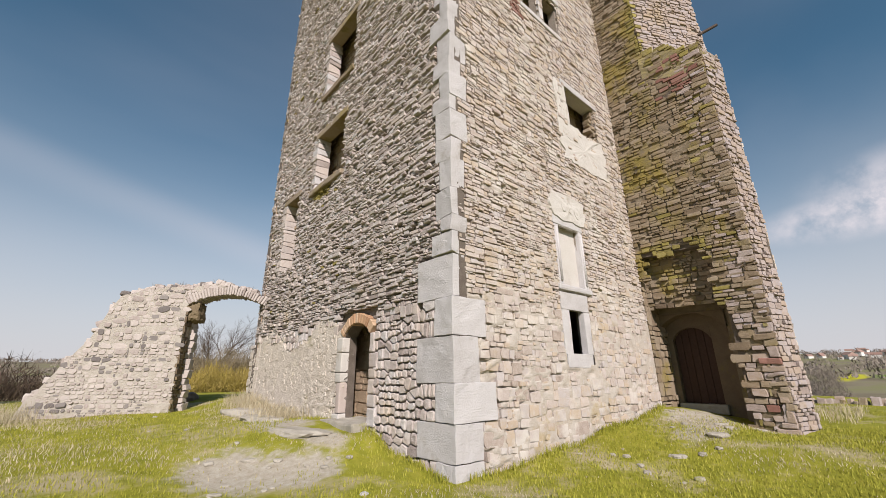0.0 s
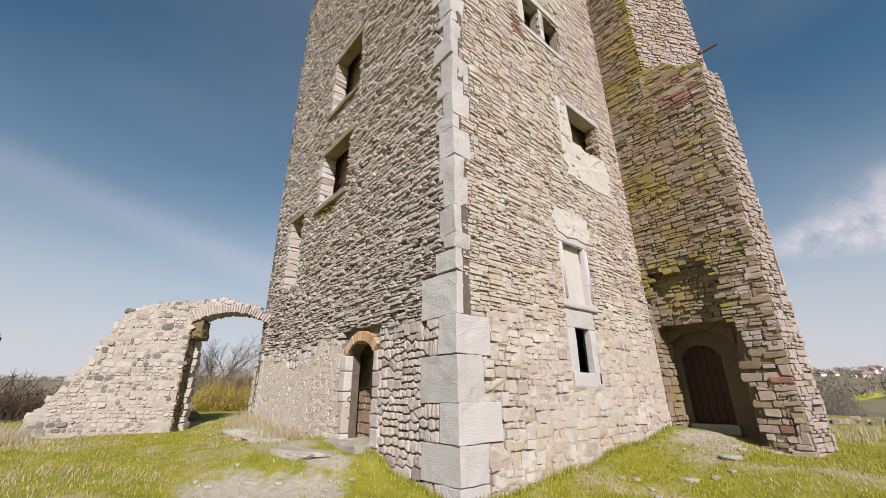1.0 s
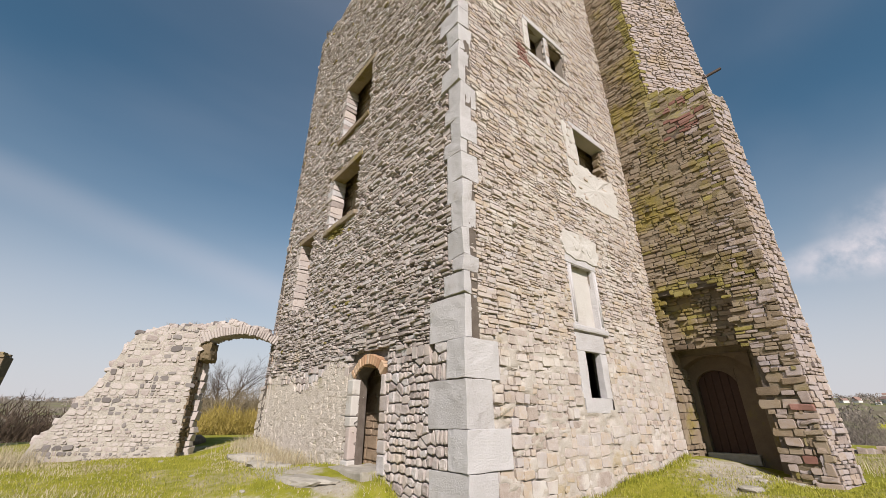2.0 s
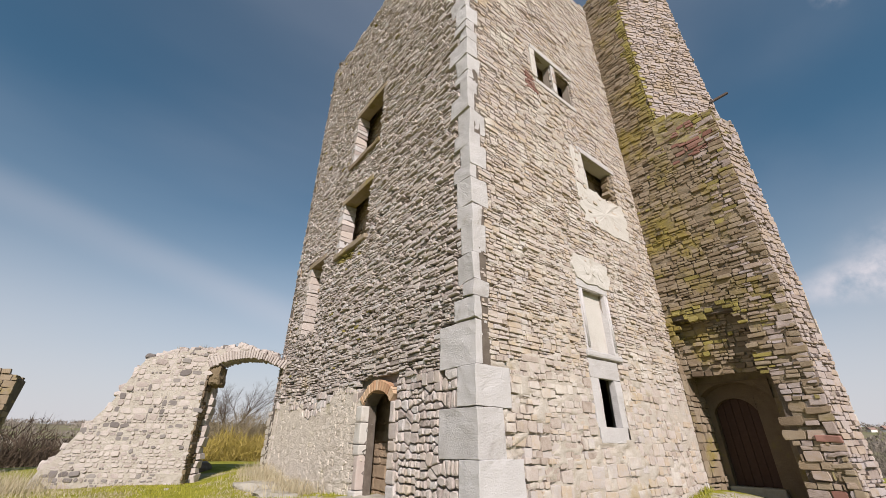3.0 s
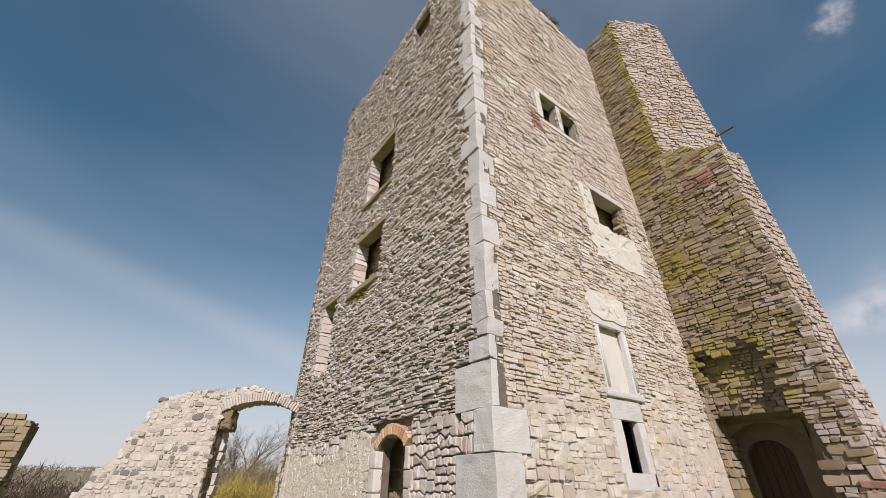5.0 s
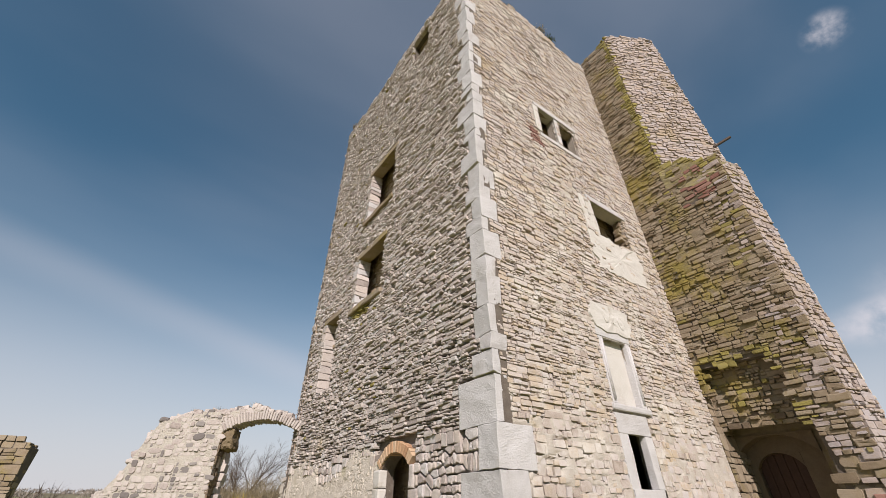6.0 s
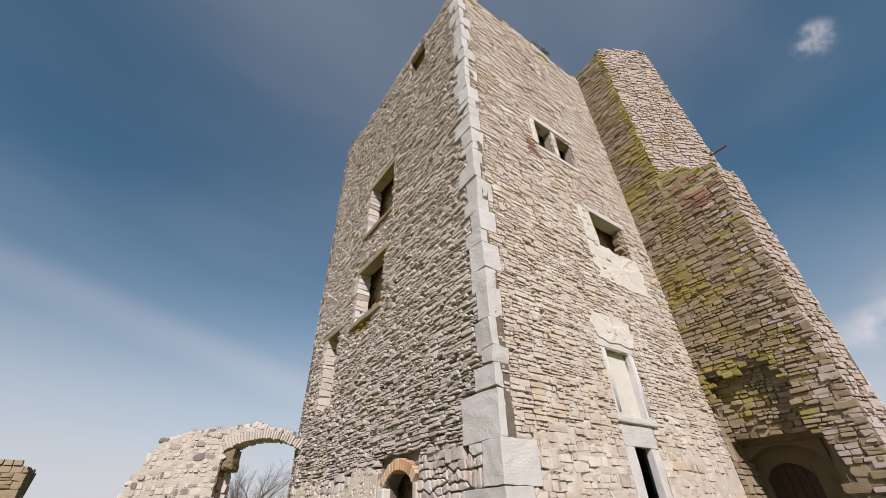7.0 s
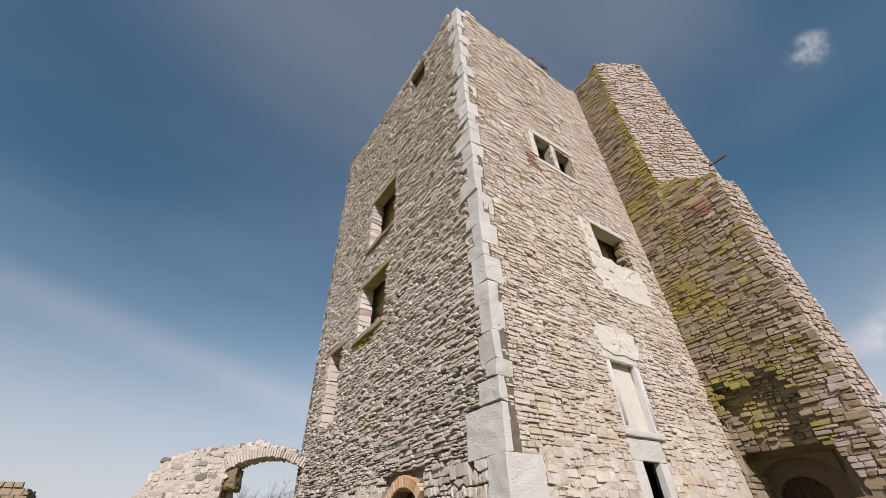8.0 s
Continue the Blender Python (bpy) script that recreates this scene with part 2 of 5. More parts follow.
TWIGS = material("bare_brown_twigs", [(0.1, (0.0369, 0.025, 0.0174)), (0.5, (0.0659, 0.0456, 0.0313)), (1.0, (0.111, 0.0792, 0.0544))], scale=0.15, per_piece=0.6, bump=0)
# paler than the near twigs: distance haze is mixed into the colour
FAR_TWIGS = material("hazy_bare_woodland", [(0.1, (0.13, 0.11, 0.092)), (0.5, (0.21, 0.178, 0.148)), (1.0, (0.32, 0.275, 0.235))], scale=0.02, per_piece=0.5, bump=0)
THICKET = material("straw_brown_thicket", [(0.1, (0.10, 0.075, 0.045)), (0.5, (0.19, 0.15, 0.09)), (1.0, (0.30, 0.25, 0.16))], scale=0.5, per_piece=0.6, bump=0)
YELLOW_BUSH = material("yellow_green_shrub", [(0.1, (0.168, 0.122, 0.030)), (0.5, (0.280, 0.216, 0.045)), (1.0, (0.403, 0.304, 0.120))], scale=0.5, per_piece=0.6, bump=0)
LEAF = material("green_leaves", [(0.1, (0.05, 0.08, 0.015)), (0.6, (0.12, 0.15, 0.03)), (1.0, (0.2, 0.2, 0.06))], scale=2, per_piece=0.6, bump=0)
HOUSE_WALL = material("white_house_wall", [(0.1, (0.55, 0.52, 0.48)), (1.0, (0.72, 0.70, 0.66))], scale=0.2, per_piece=0.7, bump=0)
ROOF_TILE = material("red_tiled_roof", [(0.1, (0.21, 0.13, 0.105)), (1.0, (0.34, 0.23, 0.19))], scale=0.3, per_piece=0.7, bump=0)
TRACK = material("pale_gravel_track", [(0.1, (0.40, 0.37, 0.32)), (1.0, (0.56, 0.53, 0.48))], scale=0.5, bump=0)


# ---------------- small tools
rng = random.Random(7)


def part(name, bm, mat, parent=None, label="", smooth=False):
    me = bpy.data.meshes.new(name)
    bm.to_mesh(me)
    bm.free()
    return mesh_part(name, me, mat, parent, label, smooth)


def mesh_part(name, me, mat, parent=None, label="", smooth=False):
    if mat and not me.materials:
        me.materials.append(mat)
    if smooth:
        me.polygons.foreach_set("use_smooth", [True] * len(me.polygons))
    ob = new(name, me)
    if parent:
        ob.parent = parent
    if label:
        ob["label"] = label
    return ob


def thing(name, label, category, group="", kind="", at=(0, 0, 0)):
    ob = tagged(new(name), label, category, group, kind)
    ob.location = at
    return ob


def lean(x, y, z):
    """The tower draws in a little towards its top."""
    z = np.maximum(z, 0)
    return x - 0.0058 * z * np.clip(x, 0, 7.34), y - 0.0026 * z * np.maximum(y, 0)


def lean_mesh(bm):
    for v in bm.verts:
        v.co.x, v.co.y = lean(v.co.x, v.co.y, v.co.z)


class Face:
    """An upright wall face: u runs along it, v up, w out of it."""

    def __init__(self, o, u, w):
        self.o, self.u, self.w = np.array(o, float), np.array(u, float), np.array(w, float)
        self.flip = np.dot(np.cross(self.u, (0, 0, 1)), self.w) < 0

    def at(self, u, v, w):
        return Vector(self.o + self.u * u + np.array((0, 0, v)) + self.w * w)

    def matrix(self):
        return np.stack([self.u, np.array((0, 0, 1.0)), self.w], 1)


LEFT = Face((0, 0, 0), (0, 1, 0), (-1, 0, 0))
RIGHT = Face((0, 0, 0), (1, 0, 0), (0, -1, 0))


def ux(x, z):
    return x / (1 - 0.0058 * z)


def uy(y, z):
    return y / (1 - 0.0026 * z)


def solid(bm, face, u0, u1, v0, v1, w0, w1, jitter=0.0, cuts=0):
    """A block on a face, its corners a little uneven."""
    vs = []
    for w in (w0, w1):
        for u, v in ((u0, v0), (u1, v0), (u1, v1), (u0, v1)):
            vs.append(bm.verts.new(face.at(u + rng.uniform(-jitter, jitter), v + rng.uniform(-jitter, jitter), w + rng.uniform(-jitter, jitter) * 0.5)))
    quads = [(0, 3, 2, 1), (4, 5, 6, 7), (0, 1, 5, 4), (1, 2, 6, 5), (2, 3, 7, 6), (3, 0, 4, 7)]
    for q in quads:
        bm.faces.new([vs[i] for i in (reversed(q) if face.flip else q)])
    return vs


def worn_block(name, face, u0, u1, v0, v1, w0, w1, mat, parent, label="", bevel=0.018, rough=0.008, lean_it=True, fine=0.16, jitter=0.0):
    """A dressed block with chipped, rounded edges."""
    bm = bmesh.new()
    solid(bm, face, u0, u1, v0, v1, w0, w1, jitter)
    bmesh.ops.bevel(bm, geom=bm.edges[:], offset=bevel, segments=2, profile=0.6, affect="EDGES")
    long_edges = [e for e in bm.edges if e.calc_length() > fine * 1.6]
    if long_edges:
        bmesh.ops.subdivide_edges(bm, edges=long_edges, cuts=max(1, min(5, int(max(e.calc_length() for e in long_edges) / fine))), use_grid_fill=True)
    for v in bm.verts:
        n = noise.noise_vector(v.co * 5.0) * rough + noise.noise_vector(v.co * 17.0) * rough * 0.6
        v.co += n
    if lean_it:
        lean_mesh(bm)
    bmesh.ops.recalc_face_normals(bm, faces=bm.faces[:])
    return part(name, bm, mat, parent, label)


def wall_plate(name, face, us, vs, holes, w_front, w_back, mat, parent, label="", lean_it=True):
    """A wall of real thickness with openings that go through it. holes: (u0, u1, v0, v1)."""
    us = sorted({*us, *(h[0] for h in holes), *(h[1] for h in holes)})
    vs = sorted({*vs, *(h[2] for h in holes), *(h[3] for h in holes)})
    full = {}
    for i in range(len(us) - 1):
        for j in range(len(vs) - 1):
            cu, cv = (us[i] + us[i + 1]) / 2, (vs[j] + vs[j + 1]) / 2
            full[i, j] = not any(h[0] < cu < h[1] and h[2] < cv < h[3] for h in holes)
    bm = bmesh.new()
    cache = {}

    def vert(i, j, w):
        if (i, j, w) not in cache:
            cache[i, j, w] = bm.verts.new(face.at(us[i], vs[j], w))
        return cache[i, j, w]

    for (i, j), on in full.items():
        if not on:
            continue
        bm.faces.new([vert(*p, w_front) for p in ((i, j), (i + 1, j), (i + 1, j + 1), (i, j + 1))])
        bm.faces.new([vert(*p, w_back) for p in ((i, j + 1), (i + 1, j + 1), (i + 1, j), (i, j))]).material_index = 1
        for di, dj, a, b in ((-1, 0, (i, j + 1), (i, j)), (1, 0, (i + 1, j), (i + 1, j + 1)), (0, -1, (i, j), (i + 1, j)), (0, 1, (i + 1, j + 1), (i, j + 1))):
            if not full.get((i + di, j + dj)):
                bm.faces.new([vert(*a, w_front), vert(*a, w_back), vert(*b, w_back), vert(*b, w_front)])
    if lean_it:
        lean_mesh(bm)
    bmesh.ops.recalc_face_normals(bm, faces=bm.faces[:])
    ob = part(name, bm, mat, parent, label)
    ob.data.materials.append(INSIDE)
    return ob


def arch_fill(name, face, u0, u1, spring, crown, top, w0, w1, mat, parent, label="", lean_it=True, n=14):
    """The masonry between a rectangular opening's head and the arch under it."""
    bm = bmesh.new()
    mid, half, rise = (u0 + u1) / 2, (u1 - u0) / 2, crown - spring
    r = (half * half + rise * rise) / (2 * rise)
    pts = []
    for k in range(n + 1):
        u = u0 + (u1 - u0) * k / n
        pts.append((u, spring - (r - rise) + math.sqrt(max(r * r - (u - mid) ** 2, 0))))
    rows = []
    for w in (w0, w1):
        rows.append(([bm.verts.new(face.at(u, v, w)) for u, v in pts], [bm.verts.new(face.at(u, top, w)) for u, v in pts]))
    (a0, t0), (a1, t1) = rows
    for k in range(n):
        bm.faces.new((a0[k], a0[k + 1], t0[k + 1], t0[k]))
        bm.faces.new((a1[k + 1], a1[k], t1[k], t1[k + 1]))
        bm.faces.new((a0[k + 1], a0[k], a1[k], a1[k + 1]))
        bm.faces.new((t0[k], t0[k + 1], t1[k + 1], t1[k]))
    if lean_it:
        lean_mesh(bm)
    bmesh.ops.recalc_face_normals(bm, faces=bm.faces[:])
    return part(name, bm, mat, parent, label)


# ---------------- rubble: broken stones laid in rough courses
def stone_shape(k, round_off=0.0):
    """One broken stone in a unit box: eight-cornered outline, steep sides and an almost flat face; round_off makes it a cobble."""
    r = random.Random(100 + k)
    cut = r.uniform(0.02, 0.16) + round_off
    skew_l, skew_r = r.uniform(-.10, .10), r.uniform(-.10, .10)
    ring = [(-0.5 + cut * r.uniform(.2, 1), -0.5), (0.5 - cut * r.uniform(.2, 1), -0.5), (0.5, -0.5 + cut * r.uniform(.4, 2.2)), (0.5, 0.5 - cut * r.uniform(.4, 2.2)),
            (0.5 - cut * r.uniform(.2, 1), 0.5), (-0.5 + cut * r.uniform(.2, 1), 0.5), (-0.5, 0.5 - cut * r.uniform(.4, 2.2)), (-0.5, -0.5 + cut * r.uniform(.4, 2.2))]
    ring = [(u + v * (skew_r if u > 0 else skew_l) + r.uniform(-.03, .03), v + r.uniform(-.12, .06)) for u, v in ring]
    tilt_u, tilt_v = r.uniform(-.07, .07), r.uniform(-.08, .05)
    lip = 0.955 - round_off * 0.5
    verts = [(u * 0.97, v * 0.94, 0.0) for u, v in ring]
    verts += [(u, v, lip + tilt_u * u + tilt_v * v + r.uniform(-.03, .02)) for u, v in ring]
    verts += [(u * r.uniform(.955, .99) * (1 - round_off * 0.4), v * r.uniform(.90, .97) * (1 - round_off * 0.4), 1.0 + tilt_u * u + tilt_v * v + r.uniform(-.035, .025)) for u, v in ring]
    verts.append((r.uniform(-.2, .2), r.uniform(-.2, .2), 1.0 + r.uniform(-.03, .05)))
    faces = []
    for base in (0, 8):
        for i in range(8):
            j = (i + 1) % 8
            faces += [(base + i, base + j, base + 8 + j), (base + i, base + 8 + j, base + 8 + i)]
    faces += [(16 + i, 16 + (i + 1) % 8, 24) for i in range(8)]
    return np.array(verts), np.array(faces)


SHAPES = [stone_shape(k) for k in range(36)] + [stone_shape(k, 0.16) for k in range(36, 56)]
SLABS, COBBLES = range(36), range(36, 56)
PIECE_MESH = {}


def piece_mesh(k, flip, mat, name="stone"):
    key = (k, flip, mat.name)
    if key not in PIECE_MESH:
        v, f = SHAPES[k]
        me = bpy.data.meshes.new(name)
        me.from_pydata(v.tolist(), [], (f[:, ::-1] if flip else f).tolist())
        me.materials.append(mat)
        PIECE_MESH[key] = me
    return PIECE_MESH[key]


def blocked(u0, u1, v0, v1, holes):
    """Clips a stone at openings; None where nothing is left of it."""
    for a, b, c, d in holes:
        if v1 > c + 0.015 and v0 < d - 0.015 and u1 > a and u0 < b:
            if u0 < a and a - u0 > 0.035:
                u1 = a
            elif u1 > b and u1 - b > 0.035:
                u0 = b
            else:
                return None
    return u0, u1


def courses(u0, u1, v0, v1, high, wide, holes=(), split=0.25, skip=0.0, limit=None, r=rng):
    """Stones (u0, u1, v0, v1) of a wall in rough courses. high(u, v), wide(u, v): ranges of height and of width over height; limit(u, v): where the wall is."""
    out, v = [], v0
    while v < v1 - 0.02:
        lo, hi = high((u0 + u1) / 2, v)
        h = r.uniform(lo, hi)
        if r.random() < 0.12:
            h *= 1.6
        u = u0 - r.uniform(0, 0.2)
        while u < u1:
            lo2, hi2 = high(u, v)
            wl, wh = wide(u, v)
            w = max(0.07, min(r.uniform(wl, wh) * h, 0.75))
            a, b = max(u, u0), min(u + w, u1)
            u += w
            if b - a < 0.05 or r.random() < skip:
                continue
            rows = [(v, v + h)]
            if h > lo * 1.25 and h > 0.09 and r.random() < split:
                s = v + h * r.uniform(.38, .62)
                rows = [(v, s), (s, v + h)]
            elif r.random() < 0.08 and h < 0.16:
                rows = [(v, v + h * 1.45)]
            for c, d in rows:
                if limit and not limit((a + b) / 2, (c + d) / 2):
                    continue
                g = blocked(a, b, c, d, holes)
                if g:
                    out.append((*g, c, d))
        v += h
    return out


def rubble(u0, u1, v0, v1, band, thin, aspect, holes=(), skip=0.03, limit=None, r=rng):
    """Stones (u0, u1, v0, v1) of uncoursed rubble: short packs of slabs, each pack split on its own. band(u, v), thin(u, v), aspect(u, v): ranges of a pack's height, of a stone's height and of its width over height."""
    out, v = [], v0
    while v < v1 - 0.02:
        h = r.uniform(*band((u0 + u1) / 2, v))
        u = u0 - r.uniform(0, 0.3)
        while u < u1:
            seg = r.uniform(0.8, 2.6) * h
            lo, hi = thin(u, v)
            cuts, z = [], -r.uniform(-0.25, 0.25) * lo
            while z < h - lo * 0.6:
                t = r.uniform(lo, hi)
                cuts.append((z, min(z + t, h + lo * 0.25)))
                z += t
            for c, d in cuts:
                x = u
                while x < u + seg - 0.02:
                    w = min(max(0.06, r.uniform(*aspect(u, v)) * (d - c)), 0.7)
                    if u + seg - x - w < 0.06:
                        w = u + seg - x + r.uniform(-0.02, 0.02)
                    a, b = max(x, u0), min(x + w, u1)
                    x += w
                    if b - a < 0.05 or d - c < 0.025 or r.random() < skip or (limit and not limit((a + b) / 2, v + (c + d) / 2)):
                        continue
                    g = blocked(a, b, v + c, v + d, holes)
                    if g:
                        out.append((*g, v + c, v + d))
            u += seg
        v += h
    return out


def lay(face, stones, mat, parent, proud, deep, gap, near=None, sway=0.03, lean_it=True, name="stone", loose_name="rubble", tilt=0.02, special=(), kinds=SLABS):
    """Builds the stones: those for which near(u, v) holds as pieces of their own, the rest joined. special: (test, material) for odd stones."""
    M = face.matrix()
    groups, singles = {}, 0
    for (u0, u1, v0, v1) in stones:
        cu, cv = (u0 + u1) / 2, (v0 + v1) / 2
        k, fu = rng.choice(kinds), rng.random() < 0.5
        g = gap * rng.uniform(0.4, 1.8)
        pr = rng.uniform(*proud)
        if rng.random() < 0.05:
            pr += 0.03
        size = np.array([max(u1 - u0 - g, 0.03), max(v1 - v0 - g, 0.022), pr + deep])
        dv = sway * noise.noise(Vector((cu * 0.45, cv * 0.35, 3.1))) * min(1, cv / 1.5) if sway else 0
        ang = rng.uniform(-tilt, tilt)
        m = mat
        for test, other in special:
            if test(cu, cv):
                m = other
                break
        centre = np.array([cu, cv + dv, -deep])
        if near and singles < 290 and near(cu, cv):
            singles += 1
            R = np.array([[math.cos(ang), -math.sin(ang), 0], [math.sin(ang), math.cos(ang), 0], [0, 0, 1]])
            A = M @ R @ np.diag(size * np.array([-1 if fu else 1, 1, 1]))
            o = face.o + M @ centre
            if lean_it:
                o[0], o[1] = lean(o[0], o[1], o[2])
            ob = new(name, piece_mesh(k, face.flip != fu, m))
            ob.parent = parent
            mat4 = np.eye(4); mat4[:3, :3] = A; mat4[:3, 3] = o
            ob.matrix_local = Matrix(mat4.tolist())
        else:
            groups.setdefault(m.name, (m, []))[1].append((k, fu, size, ang, centre))
    for m, items in groups.values():
        V, F, n = [], [], 0
        for k, fu, size, ang, centre in items:
            v, f = SHAPES[k]
            p = v * size * np.array([-1 if fu else 1, 1, 1])
            c, s = math.cos(ang), math.sin(ang)
            p = np.stack([p[:, 0] * c - p[:, 1] * s, p[:, 0] * s + p[:, 1] * c, p[:, 2]], 1) + centre
            V.append(face.o + p @ M.T)
            F.append((f[:, ::-1] if face.flip != fu else f) + n)
            n += len(v)
        V, F = np.concatenate(V), np.concatenate(F)
        if lean_it:
            V[:, 0], V[:, 1] = lean(V[:, 0], V[:, 1], V[:, 2])
        me = bpy.data.meshes.new(loose_name)
        me.from_pydata(V.tolist(), [], F.tolist())
        ob = mesh_part(loose_name, me, m, parent)
        ob["kind"] = "stuff"


def within(u, v, boxes):
    return any(a < u < b and c < v < d for a, b, c, d in boxes)


def mortar_bed(name, face, u0, u1, v0, v1, holes, deep, mat, parent, label="", step=0.05, limit=None, lean_it=True):
    """The uneven mortar between the stones: deep(u, v) says how far it lies behind the wall's face."""
    nu, nv = int((u1 - u0) / step), int((v1 - v0) / step)
    us, vs = [u0 + (u1 - u0) * i / nu for i in range(nu + 1)], [v0 + (v1 - v0) * j / nv for j in range(nv + 1)]
    P = np.array([(u, v, -deep(u, v)) for v in vs for u in us])
    V = face.o + P @ face.matrix().T
    if lean_it:
        V[:, 0], V[:, 1] = lean(V[:, 0], V[:, 1], V[:, 2])
    F = []
    for j in range(nv):
        for i in range(nu):
            cu, cv = (us[i] + us[i + 1]) / 2, (vs[j] + vs[j + 1]) / 2
            if within(cu, cv, holes) or (limit and not limit(cu, cv)):
                continue
            k = j * (nu + 1) + i
            q = (k, k + 1, k + nu + 2, k + nu + 1)
            F.append(q[::-1] if face.flip else q)
    me = bpy.data.meshes.new(name)
    me.from_pydata(V.tolist(), [], F)
    return mesh_part(name, me, mat, parent, label, smooth=True)


def open_joints(u, v, lo, hi, seed=0.0):
    """0 where the mortar is whole, 1 where it has fallen out, in short level streaks."""
    n = 0.6 * noise.noise(Vector((u * 2.3, v * 9.0, seed))) + 0.5 * noise.noise(Vector((u * 6.5, v * 19.0, seed + 4))) + 0.35 * noise.noise(Vector((u * 0.5, v * 0.5, seed + 9)))
    return smooth01(lo, hi, n)


def smooth01(a, b, x):
    t = min(max((x - a) / (b - a), 0), 1)
    return t * t * (3 - 2 * t)


def clip_poly(poly, px, py, nx, ny):
    """The part of a polygon on the inner side of the line through (px, py) with outward normal (nx, ny)."""
    out = []
    for (ax, ay), (bx, by) in zip(poly, poly[1:] + poly[:1]):
        da, db = (ax - px) * nx + (ay - py) * ny, (bx - px) * nx + (by - py) * ny
        if da <= 0:
            out.append((ax, ay))
        if da * db < 0:
            t = da / (da - db)
            out.append((ax + (bx - ax) * t, ay + (by - ay) * t))
    return out


def fitted(face, cells, mat, parent, proud, deep, gap, holes=(), near=lambda u, v: True, squash=1.5, special=(), lean_it=True, rough=0.02, name="stone", loose_name="rubble", around=()):
    """Rubble whose stones fit one another: each stone takes the ground nearest to its heart, less the joint. cells: (u0, u1, v0, v1) of the stones' rough places; around: those of the wall that goes on beside them."""
    sites = [((a + b) / 2 + rng.uniform(-.15, .15) * (b - a), (c + d) / 2 + rng.uniform(-.15, .15) * (d - c)) for a, b, c, d in [*cells, *around]]
    P = np.array(sites) * (1, squash)
    singles, joined = 0, {}
    for (a, b, c, d), (su, sv), p in zip(cells, sites, P):
        reach = 0.55 + max(b - a, d - c)
        poly = [(su - reach / 2, sv - reach / 2), (su + reach / 2, sv - reach / 2), (su + reach / 2, sv + reach / 2), (su - reach / 2, sv + reach / 2)]
        dist = np.abs(P - p).sum(1)
        g = gap * rng.uniform(0.5, 1.6) / 2
        for k in np.argsort(dist)[1:26]:
            q = P[k]
            n = (q - p) * (1, squash)
            ln = math.hypot(*n)
            if ln < 1e-6:
                continue
            n = n / ln
            mu, mv = (sites[k][0] + su) / 2 - n[0] * g, (sites[k][1] + sv) / 2 - n[1] * g
            poly = clip_poly(poly, mu, mv, n[0], n[1])
            if len(poly) < 3:
                break
        for h0, h1, h2, h3 in holes:
            if len(poly) < 3:
                break
            us, vs = [x for x, _ in poly], [y for _, y in poly]
            if max(us) < h0 or min(us) > h1 or max(vs) < h2 or min(vs) > h3:
                continue
            sides = [(su - h1, (h1 + 0.01, sv, -1, 0)), (h0 - su, (h0 - 0.01, sv, 1, 0)), (sv - h3, (su, h3 + 0.01, 0, -1)), (h2 - sv, (su, h2 - 0.01, 0, 1))]
            poly = clip_poly(poly, *max(sides)[1])
        poly = [q for i, q in enumerate(poly) if math.hypot(q[0] - poly[i - 1][0], q[1] - poly[i - 1][1]) > 0.012]
        if len(poly) < 3:
            continue
        cu, cv = sum(q[0] for q in poly) / len(poly), sum(q[1] for q in poly) / len(poly)
        ring = []
        for i, q in enumerate(poly):                      # blunt the corners
            l, r = poly[i - 1], poly[(i + 1) % len(poly)]
            t = rng.uniform(0.04, 0.14)
            ring += [(q[0] + (l[0] - q[0]) * t, q[1] + (l[1] - q[1]) * t), (q[0] + (r[0] - q[0]) * t, q[1] + (r[1] - q[1]) * t)]
        pr, tu, tv = rng.uniform(*proud), rng.uniform(-.05, .05), rng.uniform(-.06, .03)
        size = max(max(x for x, _ in ring) - min(x for x, _ in ring), 0.05)
        inset = 1 - min(0.25, 0.011 / size * 2)
        V = [(x, y, -deep) for x, y in ring]
        V += [(x, y, pr - 0.013 + tu * (x - cu) + tv * (y - cv) + rng.uniform(-1, 1) * rough * 0.3) for x, y in ring]
        V += [(cu + (x - cu) * inset, cv + (y - cv) * inset, pr + tu * (x - cu) + tv * (y - cv) + rng.uniform(-1, 1) * rough * 0.4) for x, y in ring]
        V += [(cu + (x - cu) * 0.5, cv + (y - cv) * 0.5, pr + rng.uniform(-0.4, 1) * rough * 0.6) for x, y in ring[::2]]
        V.append((cu, cv, pr + rng.uniform(-0.4, 1) * rough * 0.6))
        n, m = len(ring), len(ring) // 2
        F = []
        for o in (0, n):
            F += [(o + i, o + (i + 1) % n, o + n + (i + 1) % n, o + n + i) for i in range(n)]
        for i in range(m):
            j = (i + 1) % m
            F += [(2 * n + 2 * i, 2 * n + 2 * i + 1, 3 * n + i), (2 * n + 2 * i + 1, 2 * n + 2 * j, 3 * n + j, 3 * n + i), (3 * n + i, 3 * n + j, 3 * n + m)]
        if face.flip:
            F = [f[::-1] for f in F]
        W = face.o + np.array(V) @ face.matrix().T
        if lean_it:
            W[:, 0], W[:, 1] = lean(W[:, 0], W[:, 1], W[:, 2])
        look_of = next((other for test, other in special if test(cu, cv)), mat)
        if singles < 290 and near(cu, cv):
            singles += 1
            o = W.mean(0)
            me = bpy.data.meshes.new(name)
            me.from_pydata((W - o).tolist(), [], F)
            mesh_part(name, me, look_of, parent).location = o
        else:
            vs, fs = joined.setdefault(look_of.name, (look_of, [], []))[1:]
            k = len(vs)
            vs += W.tolist()
            fs += [tuple(i + k for i in f) for f in F]
